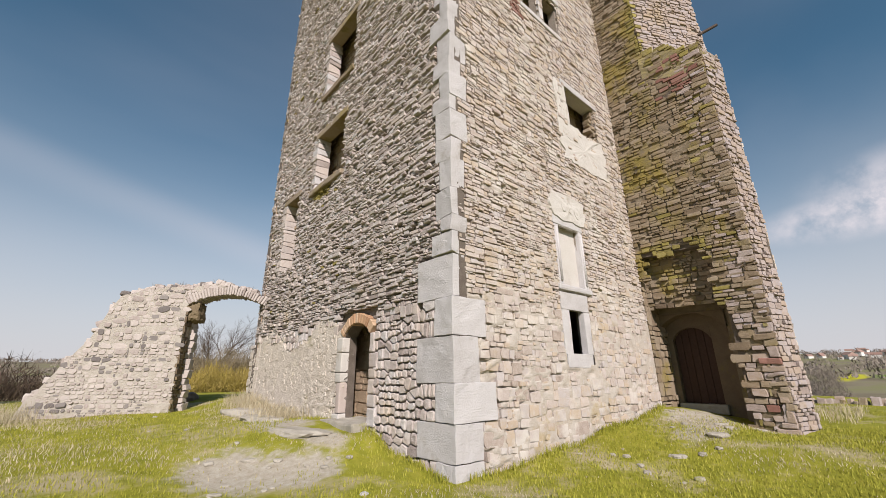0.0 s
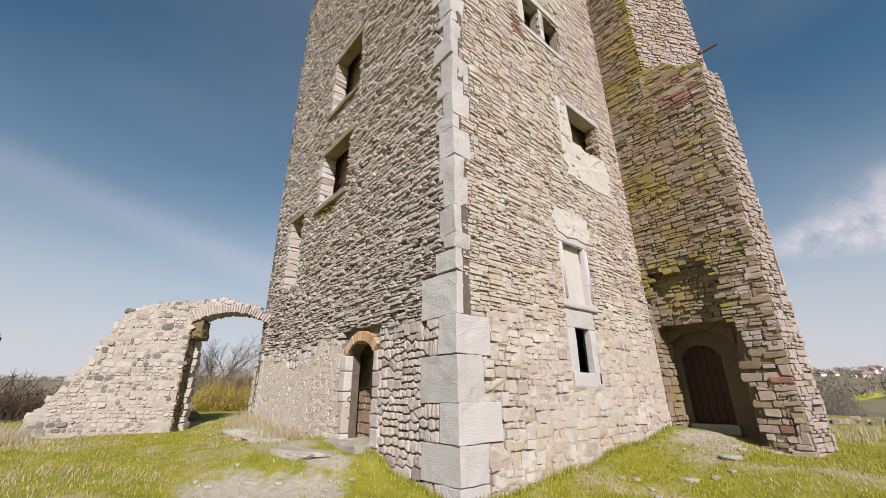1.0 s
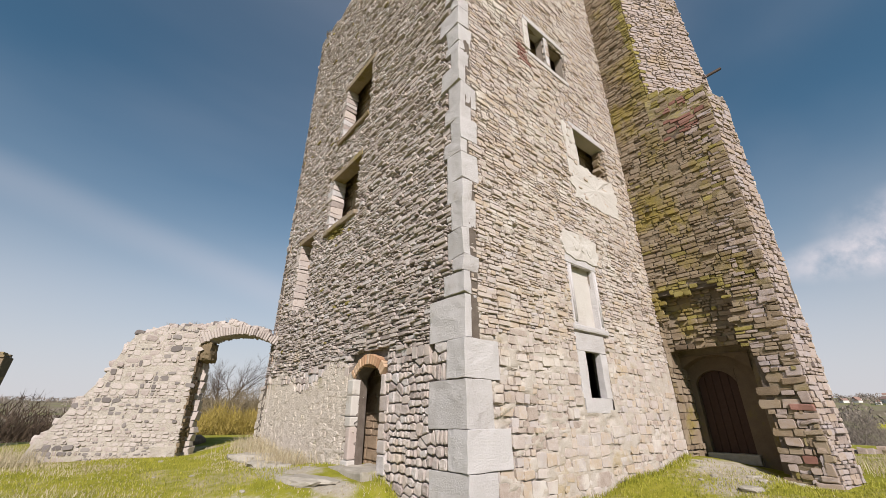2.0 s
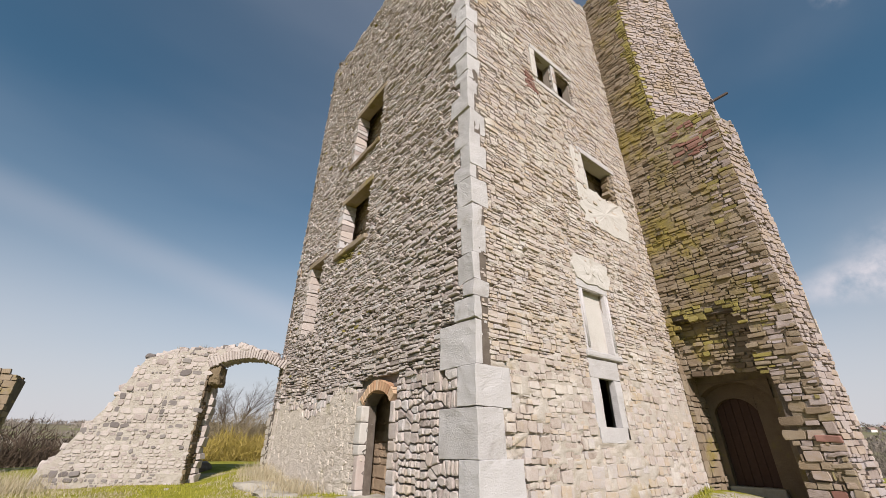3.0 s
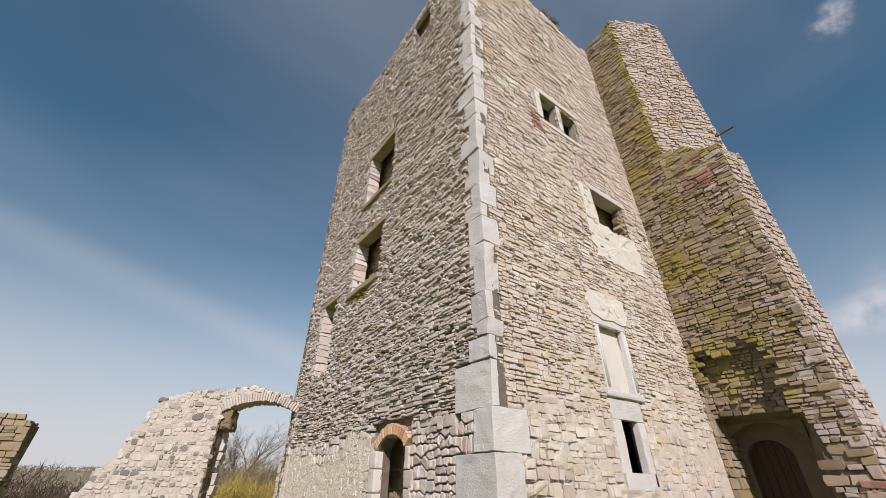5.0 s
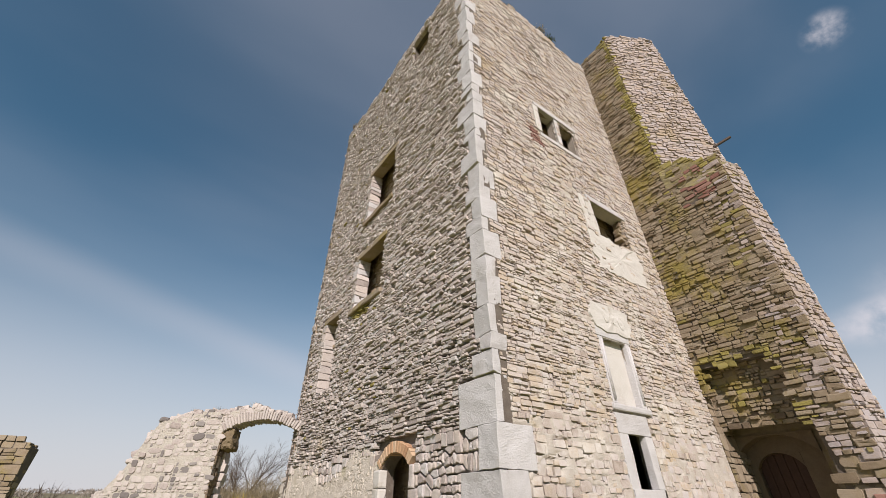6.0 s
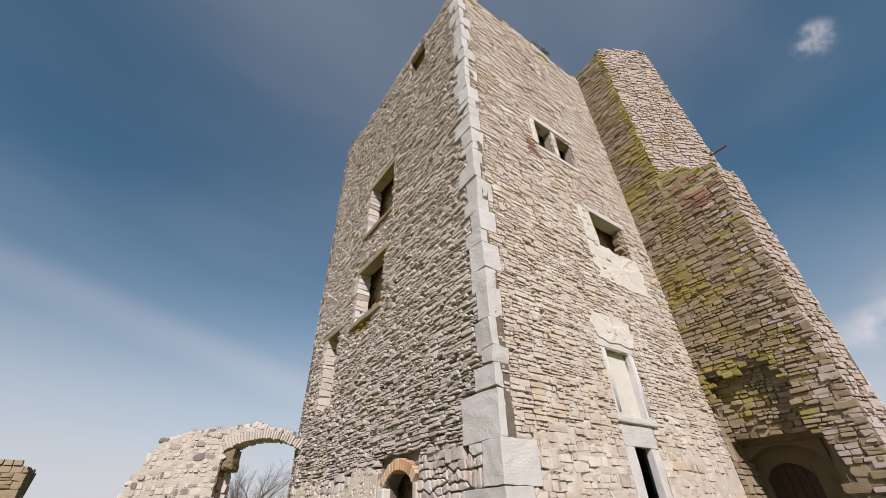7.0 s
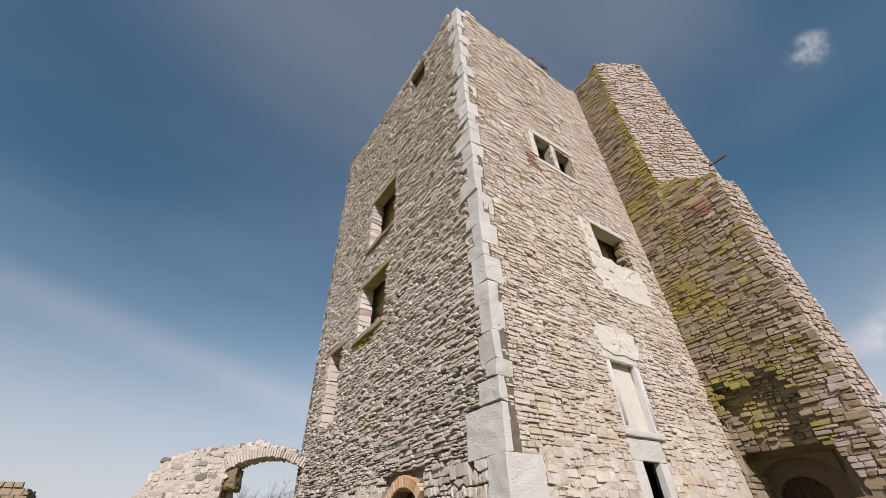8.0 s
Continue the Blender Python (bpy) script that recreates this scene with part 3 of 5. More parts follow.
    for m, vs, fs in joined.values():
        me = bpy.data.meshes.new(loose_name)
        me.from_pydata(vs, [], fs)
        mesh_part(loose_name, me, m, parent)["kind"] = "stuff"


def patch(name, face, cu, cv, ru, rv, w, mat, parent, label="", n=56, ragged=0.25, seed=0.0, box=True, lean_it=True, thick=0.05):
    """A sheet of plaster with a ragged edge."""
    bm = bmesh.new()
    front, back = [], []
    for k in range(n):
        a = 2 * math.pi * k / n
        c, s = math.cos(a), math.sin(a)
        q = 1 / max(abs(c), abs(s)) if box else 1
        q = 0.55 * q + 0.45 * min(q, 1.12)
        f = q * (1 + ragged * noise.noise(Vector((c * 2.3 + seed, s * 2.3, seed))) + ragged * 0.5 * noise.noise(Vector((c * 9, s * 9, seed))))
        front.append(bm.verts.new(face.at(cu + ru * c * f * 0.98, cv + rv * s * f * 0.98, w)))
        back.append(bm.verts.new(face.at(cu + ru * c * f, cv + rv * s * f, w - thick)))
    mids = [[bm.verts.new(face.at(cu, cv, w + 0.012))]]
    for t in (0.72, 0.4):
        mids.append([bm.verts.new(face.at(cu, cv, w).lerp(v.co, t) + Vector(face.w) * 0.02 * noise.noise(v.co * 3 + Vector((t, 0, 0)))) for v in front])
    for k in range(n):
        j = (k + 1) % n
        bm.faces.new((back[k], back[j], front[j], front[k]))
        bm.faces.new((front[k], front[j], mids[1][j], mids[1][k]))
        bm.faces.new((mids[1][k], mids[1][j], mids[2][j], mids[2][k]))
        bm.faces.new((mids[2][k], mids[2][j], mids[0][0]))
    if lean_it:
        lean_mesh(bm)
    bmesh.ops.recalc_face_normals(bm, faces=bm.faces[:])
    return part(name, bm, mat, parent, label, smooth=False)


# ---------------- the ground: one sheet to the horizon
ANCHORS = [(0, 0, 0), (0.6, -0.1, 0.02), (2.8, 0, 0.16), (5, 0, 0.38), (7.3, 0, 0.62), (7.34, -2.68, 0.2), (9.5, -3.2, 0.28), (0, 1.16, 0.15), (0, 2.5, 0.5), (0, 3.8, 0.6), (0, 9.9, 0.78),
           (-2.1, 10.3, 0.44), (-5.4, 12.3, 0.36), (-2.4, 1.5, 0), (1.6, -2.3, 0), (-4.3, -4.6, -0.1), (-9, -8, -0.2), (12, -4, 0.3), (-9, 6, 0.1), (4, -9, -0.1), (17, -8, 0.2), (-1, 16, 0.75), (18, 6, 0.4), (6.5, -1.2, 0.42)]


def ground_z(x, y):
    num = den = 0.0
    for ax, ay, az in ANCHORS:
        d2 = (x - ax) ** 2 + (y - ay) ** 2 + 0.15
        w = 1 / d2 ** 1.6
        num += w * az; den += w
    z = num / den + 0.035 * noise.noise(Vector((x * 0.9, y * 0.9, 0))) * min(1, math.hypot(x, y) / 2) + 0.012 * noise.noise(Vector((x * 3.1, y * 3.1, 4)))
    r = math.hypot(x - 3, y - 4)
    z -= 9 * smooth01(19, 90, r)
    z += (36 + 5 * noise.noise(Vector((x * 0.004, y * 0.004, 9)))) * smooth01(140, 950, r)
    z += 1.2 * smooth01(40, 120, r) * noise.noise(Vector((x * 0.02, y * 0.02, 5)))
    return z


def ground_material():
    m = bpy.data.materials.new("meadow")
    m.use_nodes = True
    nt = m.node_tree
    N, L = nt.nodes.new, nt.links.new
    b = nt.nodes["Principled BSDF"]
    b.inputs["Roughness"].default_value = 0.95
    b.inputs["Specular IOR Level"].default_value = 0.1
    geo = N("ShaderNodeNewGeometry")

    def tex(sc, detail=6, ro=0.65):
        n = N("ShaderNodeTexNoise")
        L(geo.outputs["Position"], n.inputs["Vector"])
        n.inputs["Scale"].default_value, n.inputs["Detail"].default_value, n.inputs["Roughness"].default_value = sc, detail, ro
        return n.outputs["Fac"]

    def mixed(a, bb, fac):
        x = N("ShaderNodeMix"); x.data_type = "RGBA"
        for s, v in (("A", a), ("B", bb)):
            if isinstance(v, tuple):
                x.inputs[s].default_value = (*v, 1)
            else:
                L(v, x.inputs[s])
        L(fac, x.inputs["Factor"])
        return x.outputs["Result"]

    def ranged(v, a, bb, top=1.0):
        r = N("ShaderNodeMapRange"); r.interpolation_type = "SMOOTHSTEP"
        L(v, r.inputs["Value"])
        r.inputs["From Min"].default_value, r.inputs["From Max"].default_value, r.inputs["To Max"].default_value = a, bb, top
        return r.outputs["Result"]

    def spot(x, y, rx, ry, edge):
        """1 within an ellipse on the ground whose rim is broken by noise."""
        s = N("ShaderNodeVectorMath"); s.operation = "SUBTRACT"
        L(geo.outputs["Position"], s.inputs[0]); s.inputs[1].default_value = (x, y, 0)
        k = N("ShaderNodeVectorMath"); k.operation = "MULTIPLY"
        L(s.outputs[0], k.inputs[0]); k.inputs[1].default_value = (1 / rx, 1 / ry, 0)
        ln = N("ShaderNodeVectorMath"); ln.operation = "LENGTH"
        L(k.outputs[0], ln.inputs[0])
        ad = N("ShaderNodeMath"); ad.operation = "MULTIPLY_ADD"
        L(tex(edge), ad.inputs[0]); ad.inputs[1].default_value = 1.7
        L(ln.outputs["Value"], ad.inputs[2])
        return ranged(ad.outputs[0], 2.05, 1.45)

    green = ramp_node(nt, [(0.2, (0.126, 0.134, 0.015)), (0.5, (0.227, 0.223, 0.025)), (0.75, (0.302, 0.273, 0.050)), (1.0, (0.370, 0.319, 0.118))])
    L(tex(2.2), green.inputs["Fac"])
    c = mixed(green.outputs["Color"], (0.353, 0.302, 0.193), ranged(tex(0.55), 0.52, 0.66, 0.9))
    c = mixed(c, (0.302, 0.260, 0.185), ranged(tex(3.5), 0.6, 0.75, 0.6))
    earth = ramp_node(nt, [(0.3, (0.277, 0.235, 0.176)), (0.6, (0.395, 0.361, 0.302)), (0.8, (0.487, 0.462, 0.420))])
    L(tex(9, 8, 0.75), earth.inputs["Fac"])
    for x, y, rx, ry in ((-2.3, 2.5, 0.7, 1.0), (-1.75, 2.0, 0.6, 0.75), (-1.4, 1.7, 0.5, 0.6), (-0.75, 2.6, 0.35, 0.6), (5.4, -1.55, 1.2, 0.5), (7.0, -1.0, 1.1, 0.8), (-0.9, 4.6, 0.6, 1.3)):
        c = mixed(c, earth.outputs["Color"], spot(x, y, rx, ry, 3.2))
    # beyond the hilltop: scrub, ploughland, a yellow field
    ln = N("ShaderNodeVectorMath"); ln.operation = "LENGTH"
    L(geo.outputs["Position"], ln.inputs[0])
    scrub = ramp_node(nt, [(0.3, (0.115, 0.095, 0.065)), (0.5, (0.19, 0.165, 0.11)), (0.65, (0.17, 0.18, 0.07)), (0.8, (0.26, 0.22, 0.15))])
    L(tex(0.02, 7), scrub.inputs["Fac"])
    c = mixed(c, scrub.outputs["Color"], ranged(ln.outputs["Value"], 40, 75))
    c = mixed(c, (0.42, 0.40, 0.03), spot(345, 22, 30, 7, 0.05))
    c = mixed(c, (0.13, 0.20, 0.04), spot(350, 2, 30, 12, 0.05))
    L(c, b.inputs["Base Color"])
    bp = N("ShaderNodeBump")
    bp.inputs["Strength"].default_value, bp.inputs["Distance"].default_value = 0.6, 0.05
    L(tex(14, 8, 0.75), bp.inputs["Height"])
    L(bp.outputs["Normal"], b.inputs["Normal"])
    return m


def make_ground():
    radii = [0.4 * k for k in range(1, 56)]
    while radii[-1] < 1500:
        radii.append(radii[-1] * 1.09)
    n = 144
    V, F = [(1.0, 2.0, ground_z(1, 2))], []
    for r in radii:
        for k in range(n):
            a = 2 * math.pi * k / n
            x, y = 1 + r * math.sin(a), 2 + r * math.cos(a)
            V.append((x, y, ground_z(x, y)))
    for k in range(n):
        F.append((0, 1 + (k + 1) % n, 1 + k))
    for i in range(len(radii) - 1):
        for k in range(n):
            j = (k + 1) % n
            F.append((1 + i * n + k, 1 + i * n + j, 1 + (i + 1) * n + j, 1 + (i + 1) * n + k))
    me = bpy.data.meshes.new("ground")
    me.from_pydata(V, [], F)
    me.flip_normals() if me.polygons[5].normal.z < 0 else None
    ob = mesh_part("ground", me, ground_material(), smooth=True)
    tagged(ob, "grassy castle hilltop with dry patches and bare earth", "ground", kind="structure")


make_ground()

# ---------------- the tower
TOP = 17.5
tower = thing("tower", "tall square ruined tower of thin stone rubble with white corner blocks", "tower")
D = 9.92       # depth of the left face
W = 7.42       # width of the right face up to the turret
THICK = 0.32

DOOR = (2.48, 3.58, 0.3, 2.30)
LEFT_HOLES = [DOOR[:2] + (0.0, 2.56), (uy(4.06, 11), uy(5.8, 11), 10.0, 12.15), (uy(4.35, 7.6), uy(6.05, 7.6), 6.75, 8.55), (uy(7.25, 6), uy(8.25, 6), 4.7, 7.0), (uy(2.15, 16.7), uy(3.25, 16.7), 16.05, 17.3)]
RIGHT_HOLES = [(3.18, 4.24, 1.66, 3.0), (ux(4.25, 8.4), ux(5.85, 8.4), 7.88, 9.02), (ux(2.66, 11.4), ux(3.44, 11.4), 10.85, 12.0), (ux(3.62, 11.4), ux(4.4, 11.4), 10.8, 11.9), (ux(3.3, 15.5), ux(3.55, 15.5), 15.4, 15.65)]
NICHE = (3.36, 4.24, 3.32, 4.72)

wall_left = wall_plate("wall", LEFT, (0, D), (-0.6, TOP - 0.15), LEFT_HOLES, -0.15, -THICK, MORTAR, tower, "grey-brown rubble wall with deep open joints")
wall_right = wall_plate("wall", RIGHT, (0.06, W + 2.4), (-0.6, TOP - 0.1), RIGHT_HOLES + [NICHE], -0.085, -THICK, PALE_MORTAR, tower, "cream rubble wall with pale mortar")
wall_plate("wall", Face((0, D, 0), (1, 0, 0), (0, 1, 0)), (0, W + 2.4), (-0.6, TOP - 0.3), [], 0.0, -THICK, MORTAR, tower)
wall_plate("wall", Face((W + 2.4, 0, 0), (0, 1, 0), (1, 0, 0)), (0, D), (-0.6, TOP - 0.3), [], 0.0, -THICK, MORTAR, tower)
# slabs added inside the tower to shut out sun and sky
for z in (3.0, 6.2, 9.5, 12.9, 15.7, 17.3):
    bm = bmesh.new()
    solid(bm, RIGHT, THICK, W + 2.4 - THICK, z, z + 0.12, -D + THICK + 0.3, -THICK)
    lean_mesh(bm)
    bmesh.ops.recalc_face_normals(bm, faces=bm.faces[:])
    part("floor", bm, INSIDE, tower, "slab added to keep the inside dark")

# corner blocks: (foot, head, length on the left face, length on the right face)
QUOINS = [(-0.35, 0.24, 0.42, 0.60), (0.24, 0.77, 0.88, 0.58), (0.77, 1.34, 0.44, 0.94), (1.34, 2.06, 0.92, 0.56), (2.06, 2.68, 0.45, 0.74), (2.68, 3.41, 0.90, 0.27)]
zq = 3.41
while zq < TOP - 0.1:
    h = rng.uniform(0.24, 0.6)
    k = len(QUOINS) % 2
    QUOINS.append((zq, min(zq + h, TOP), (0.28 if k else 0.5) + rng.uniform(-0.1, 0.14), (0.38 if k else 0.21) + rng.uniform(-0.08, 0.12)))
    zq += h
for z0, z1, a, b in QUOINS:
    p = rng.uniform(0.004, 0.02)
    worn_block("quoin", RIGHT, -p, b, z0 + 0.004, z1 - 0.004, -a, p + rng.uniform(-0.006, 0.006), QUOIN, tower, bevel=0.009, rough=0.011, fine=0.1, jitter=0.016 if z0 < 3.4 else 0.026)
quoin_left = [(-1, a + 0.012, z0, z1) for z0, z1, a, b in QUOINS]
quoin_right = [(-1, b + 0.012, z0, z1) for z0, z1, a, b in QUOINS]

# rubble of the left face


low_left = lambda v: v < 2.5
stones = rubble(0.1, D, -0.25, TOP - 0.1, lambda u, v: (0.26, 0.46) if low_left(v) else (0.16, 0.3), lambda u, v: (0.08, 0.25) if low_left(v) else (0.04, 0.115), lambda u, v: (0.7, 1.7) if low_left(v) else (1.1, 4.2),
                LEFT_HOLES + quoin_left + [(2.30, 3.92, 0.3, 2.78)], skip=0.035)
smeared = lambda u, v: u > 3.9 and v < 2.45 + 0.35 * math.sin(u * 1.7)


def left_mortar(u, v):
    if smeared(u, v):
        return 0.002 + 0.06 * open_joints(u, v, 0.22, 0.5, 2.0) + 0.014 * noise.noise(Vector((u * 5, v * 5, 1)))
    if v < 2.6 and u < 2.5:
        return 0.045 + 0.10 * open_joints(u, v, -0.25, 0.15, 3.0)
    far = smooth01(5.0, 8.5, u) * 0.25
    return 0.06 + 0.085 * open_joints(u, v, -0.5 + far, -0.1 + far, 6.0)


mortar_bed("mortar_bed", LEFT, 0.1, D, -0.3, TOP - 0.2, LEFT_HOLES, lambda u, v: left_mortar(u, v) + (0.05 if u < 1.1 and within(u, v, quoin_left) else 0), LEFT_MORTAR, wall_left, "weathered mortar, washed out of many joints", limit=lambda u, v: not smeared(u, v))
mortar_bed("mortar_bed", LEFT, 3.9, D, -0.3, 2.85, LEFT_HOLES, left_mortar, OLD_RENDER, wall_left, "old grey render smeared over the joints", limit=smeared)
DOOR_FRAME = (2.30, 3.92, 0.3, 2.78)
below = lambda q: q[3] < 2.62 + 0.12 * math.sin(q[0] * 3)
lay(LEFT, [q for q in stones if not below(q)], STONE_LEFT, wall_left, (-0.03, 0.04), 0.13, 0.026, near=lambda u, v: v < 3.6 and u < 3.2, sway=0.09, tilt=0.035, loose_name="rubble", special=((lambda u, v: (u > 3.5 and rng.random() < 0.012) or (abs(u - 5.6) < 0.5 and abs(v - 6.5) < 0.2), MOSS_STONE),))
fitted(LEFT, [q for q in stones if below(q) and not smeared(q[0], q[2])], STONE_LEFT, wall_left, (-0.012, 0.02), 0.13, 0.027, LEFT_HOLES + quoin_left + [DOOR_FRAME], squash=1.2, rough=0.014, around=[q for q in stones if q[2] < 3.4 and not (below(q) and not smeared(q[0], q[2]))])
fitted(LEFT, [q for q in stones if below(q) and smeared(q[0], q[2])], OLD_RENDER, wall_left, (-0.03, 0.008), 0.13, 0.016, near=lambda u, v: False, squash=1.3, rough=0.015, loose_name="old_rubble", around=[q for q in stones if q[2] < 3.4 and not (below(q) and smeared(q[0], q[2]))])
patch("render_patch", LEFT, 5.6, 1.5, 1.55, 0.9, -0.012, OLD_RENDER, wall_left, "weathered grey render", ragged=0.5, seed=2.0)
patch("render_patch", LEFT, 8.2, 1.7, 1.35, 0.8, -0.012, OLD_RENDER, wall_left, "weathered grey render", ragged=0.5, seed=5.0)

# rubble of the right face
def right_mortar(u, v):
    low = 1 - smooth01(2.3, 3.0, v + 0.3 * noise.noise(Vector((u * 0.8, 0, 3))))
    shift = 0.16 * low + 0.12 * smooth01(4.5, 7.0, u) - 0.12 * (1 - smooth01(0.3, 2.0, u))
    return 0.004 - 0.008 * low + 0.08 * open_joints(u, v, -0.08 + shift, 0.22 + shift, 11.0) + 0.010 * noise.noise(Vector((u * 4, v * 7, 5)))


mortar_bed("mortar_bed", RIGHT, 0.1, W, -0.4, TOP - 0.15, RIGHT_HOLES + [NICHE], lambda u, v: right_mortar(u, v) + (0.05 if u < 1.1 and within(u, v, quoin_right) else 0), SMEARED_LIME, wall_right, "pale lime mortar smeared over the stones, open in places")
stones = rubble(0.1, W, -0.25, TOP - 0.05, lambda u, v: (0.25, 0.42) if v < 2.5 else (0.18, 0.32), lambda u, v: (0.10, 0.28) if v < 1.5 else (0.08, 0.2) if v < 2.7 else (0.04, 0.125), lambda u, v: (0.8, 2.2) if v < 2.7 else (1.1, 4.0),
                RIGHT_HOLES + [NICHE] + quoin_right + [(3.12, 4.28, 1.55, 3.3), (3.2, 4.4, 3.15, 4.9)], skip=0.015)
lay(RIGHT, stones, STONE_RIGHT, wall_right, (-0.014, 0.022), 0.09, 0.021, near=lambda u, v: v < 3.3 and u < 3.4, sway=0.07, tilt=0.035, loose_name="rubble", special=((lambda u, v: 2.2 < u < 2.75 and 10.2 < v < 10.9, RED_STONE),))

# uneven wall heads
for face, length in ((LEFT, D), (RIGHT, W)):
    top = courses(0.5, length, TOP - 0.2, TOP + 0.55, lambda u, v: (0.09, 0.16), lambda u, v: (1.4, 3.5), (), limit=lambda u, v: v < TOP + 0.22 + 0.35 * noise.noise(Vector((u * 0.9, 1.3, 0))) + 0.05 * u / length)
    lay(face, top, STONE_LEFT if face is LEFT else STONE_RIGHT, wall_left if face is LEFT else wall_right, (0.0, 0.03), 0.45, 0.015, tilt=0.06, loose_name="wall_head")

# ---- openings of the left face
# doorway with a brick arch and dressed jambs
arch_fill("door_head", LEFT, DOOR[0], DOOR[1], 2.28, 2.55, 2.57, -0.03, -THICK, MORTAR, tower)
nb = 13
for k in range(nb):
    mid, half, rise = (DOOR[0] + DOOR[1]) / 2, (DOOR[1] - DOOR[0]) / 2 + 0.02, 0.26
    r = (half * half + rise * rise) / (2 * rise)
    am = math.asin(half / r)
    a0, a1 = -am + 2 * am * k / nb + 0.012, -am + 2 * am * (k + 1) / nb - 0.012
    c = 2.28 - (r - rise)
    ro = r + 0.2 + rng.uniform(-0.02, 0.02)
    bm = bmesh.new()
    vs = [[bm.verts.new(LEFT.at(mid + q * math.sin(a), c + q * math.cos(a), w)) for q, a in ((r, a0), (ro, a0), (ro, a1), (r, a1))] for w in (-0.3, 0.015 + rng.uniform(0, 0.02))]
    bm.faces.new(vs[0]); bm.faces.new(vs[1][::-1])
    for i in range(4):
        bm.faces.new((vs[0][i], vs[0][(i + 1) % 4], vs[1][(i + 1) % 4], vs[1][i]))
    bmesh.ops.recalc_face_normals(bm, faces=bm.faces[:])
    bmesh.ops.bevel(bm, geom=bm.edges[:], offset=0.008, segments=1, affect="EDGES")
    part("brick", bm, BRICK, tower)
z = 0.45
for h in (0.26, 0.62, 0.2, 0.42, 0.33):
    worn_block("jamb_stone", LEFT, 3.585, (3.76 if h == 0.62 else 3.86) + rng.uniform(-0.03, 0.03), z + 0.006, z + h - 0.006, -0.28, 0.03, PINK_STONE if h == 0.62 else PLASTER, tower, "pink-grey shaft" if h == 0.62 else "whitewashed jamb stone", bevel=0.03)
    z += h
inner = Face((0.72, 0, 0), (0, 1, 0), (-1, 0, 0))
block = wall_plate("passage_wall", inner, (1.8, 4.6), (0.0, 3.0), [], 0.0, -0.2, INSIDE, tower, "rough dark brown masonry inside the doorway")
lay(inner, courses(1.9, 4.5, 0.2, 2.9, lambda u, v: (0.12, 0.25), lambda u, v: (0.8, 2.2)), INSIDE, block, (0.0, 0.05), 0.02, 0.02, tilt=0.06)
z = 0.25
for h in (0.3, 0.34, 0.24, 0.28, 0.2, 0.3, 0.4):
    worn_block("jamb_stone", LEFT, 2.48 - rng.uniform(0.16, 0.32), 2.475, z + 0.01, z + h - 0.01, -0.4, 0.02, STONE_LEFT, tower, bevel=0.03, rough=0.014)
    z += h
for o, du, z0, z1, w1, lab in ((2.4, 1.4, 0.36, 0.62, 0.32, "worn door sill"), (2.55, 1.35, 0.16, 0.47, 0.72, "worn stone step")):
    worn_block("doorstep", LEFT, o, o + du, z0, z1, -0.5 if w1 < 0.5 else 0.1, w1, ROCK, tower, lab, bevel=0.04, rough=0.03)


def timber_head(face, u0, u1, v, parent, mat=STONE_TURRET):
    return worn_block("lintel", face, u0 - 0.16, u1 + 0.16, v - 0.01, v + 0.17, -THICK - 0.05, 0.035, mat, parent, "flat stone lintel", bevel=0.015)


for i, (u0, u1, v0, v1) in enumerate(LEFT_HOLES[1:4]):
    timber_head(LEFT, u0, u1, v1, tower)
    if i < 2:
        worn_block("sill", LEFT, u0 - 0.1, u1 + 0.2, v0 - 0.16, v0, -THICK - 0.05, 0.09, STONE_TURRET, tower, "broken stone sill", bevel=0.03, rough=0.025)
    z = v0
    while z < v1 - 0.1:
        h = min(rng.uniform(0.1, 0.3), v1 - z)
        worn_block("jamb_stone", LEFT, u1 - 0.02, u1 + rng.uniform(0.08, 0.36), z + 0.005, z + h - 0.005, -0.42, rng.uniform(0.0, 0.025), QUOIN if i < 2 and rng.random() < 0.25 else STONE_LEFT, tower, bevel=0.018, rough=0.018, jitter=0.025)
        z += h

# rough inner masonry seen through the openings
for face, holes, depth in ((LEFT, LEFT_HOLES[1:4], 0.7), (RIGHT, RIGHT_HOLES[1:4], 0.6)):
    for (u0, u1, v0, v1) in holes:
        f = Face(face.at(0, 0, -depth), face.u, face.w)
        back = wall_plate("inner_masonry", f, (u0 - 0.7, u1 + 0.9), (v0 - 0.2, v1 + 1.6), [], 0.0, -0.15, INSIDE, tower, "dark brown masonry deep inside the window")
        lay(f, courses(u0 - 0.6, u1 + 0.8, v0 - 0.1, v1 + 1.5, lambda u, v: (0.08, 0.2), lambda u, v: (1.0, 2.6)), INSIDE, back, (0.0, 0.05), 0.02, 0.02, tilt=0.05)

# ---- openings of the right face
s = (3.43, 4.0)
for u0, u1, v0, v1 in ((3.13, s[0], 1.86, 2.78), (s[1], 4.26, 1.86, 2.78), (3.13, 4.26, 2.785, 3.14), (3.2, 4.2, 1.58, 1.855)):
    worn_block("slit_frame", RIGHT, u0, u1, v0, v1, -0.13, 0.014, QUOIN, tower, "white dressed stone round a slit window", bevel=0.012, jitter=0.015)
worn_block("mullion", RIGHT, ux(3.44, 11.4) + 0.005, ux(3.62, 11.4) - 0.005, 10.8, 12.02, -0.3, 0.0, QUOIN, tower, "square stone mullion", bevel=0.02)
worn_block("lintel", RIGHT, ux(2.5, 11.4), ux(4.5, 11.4), 12.0, 12.18, -THICK, 0.035, QUOIN, tower, "thin white lintel")
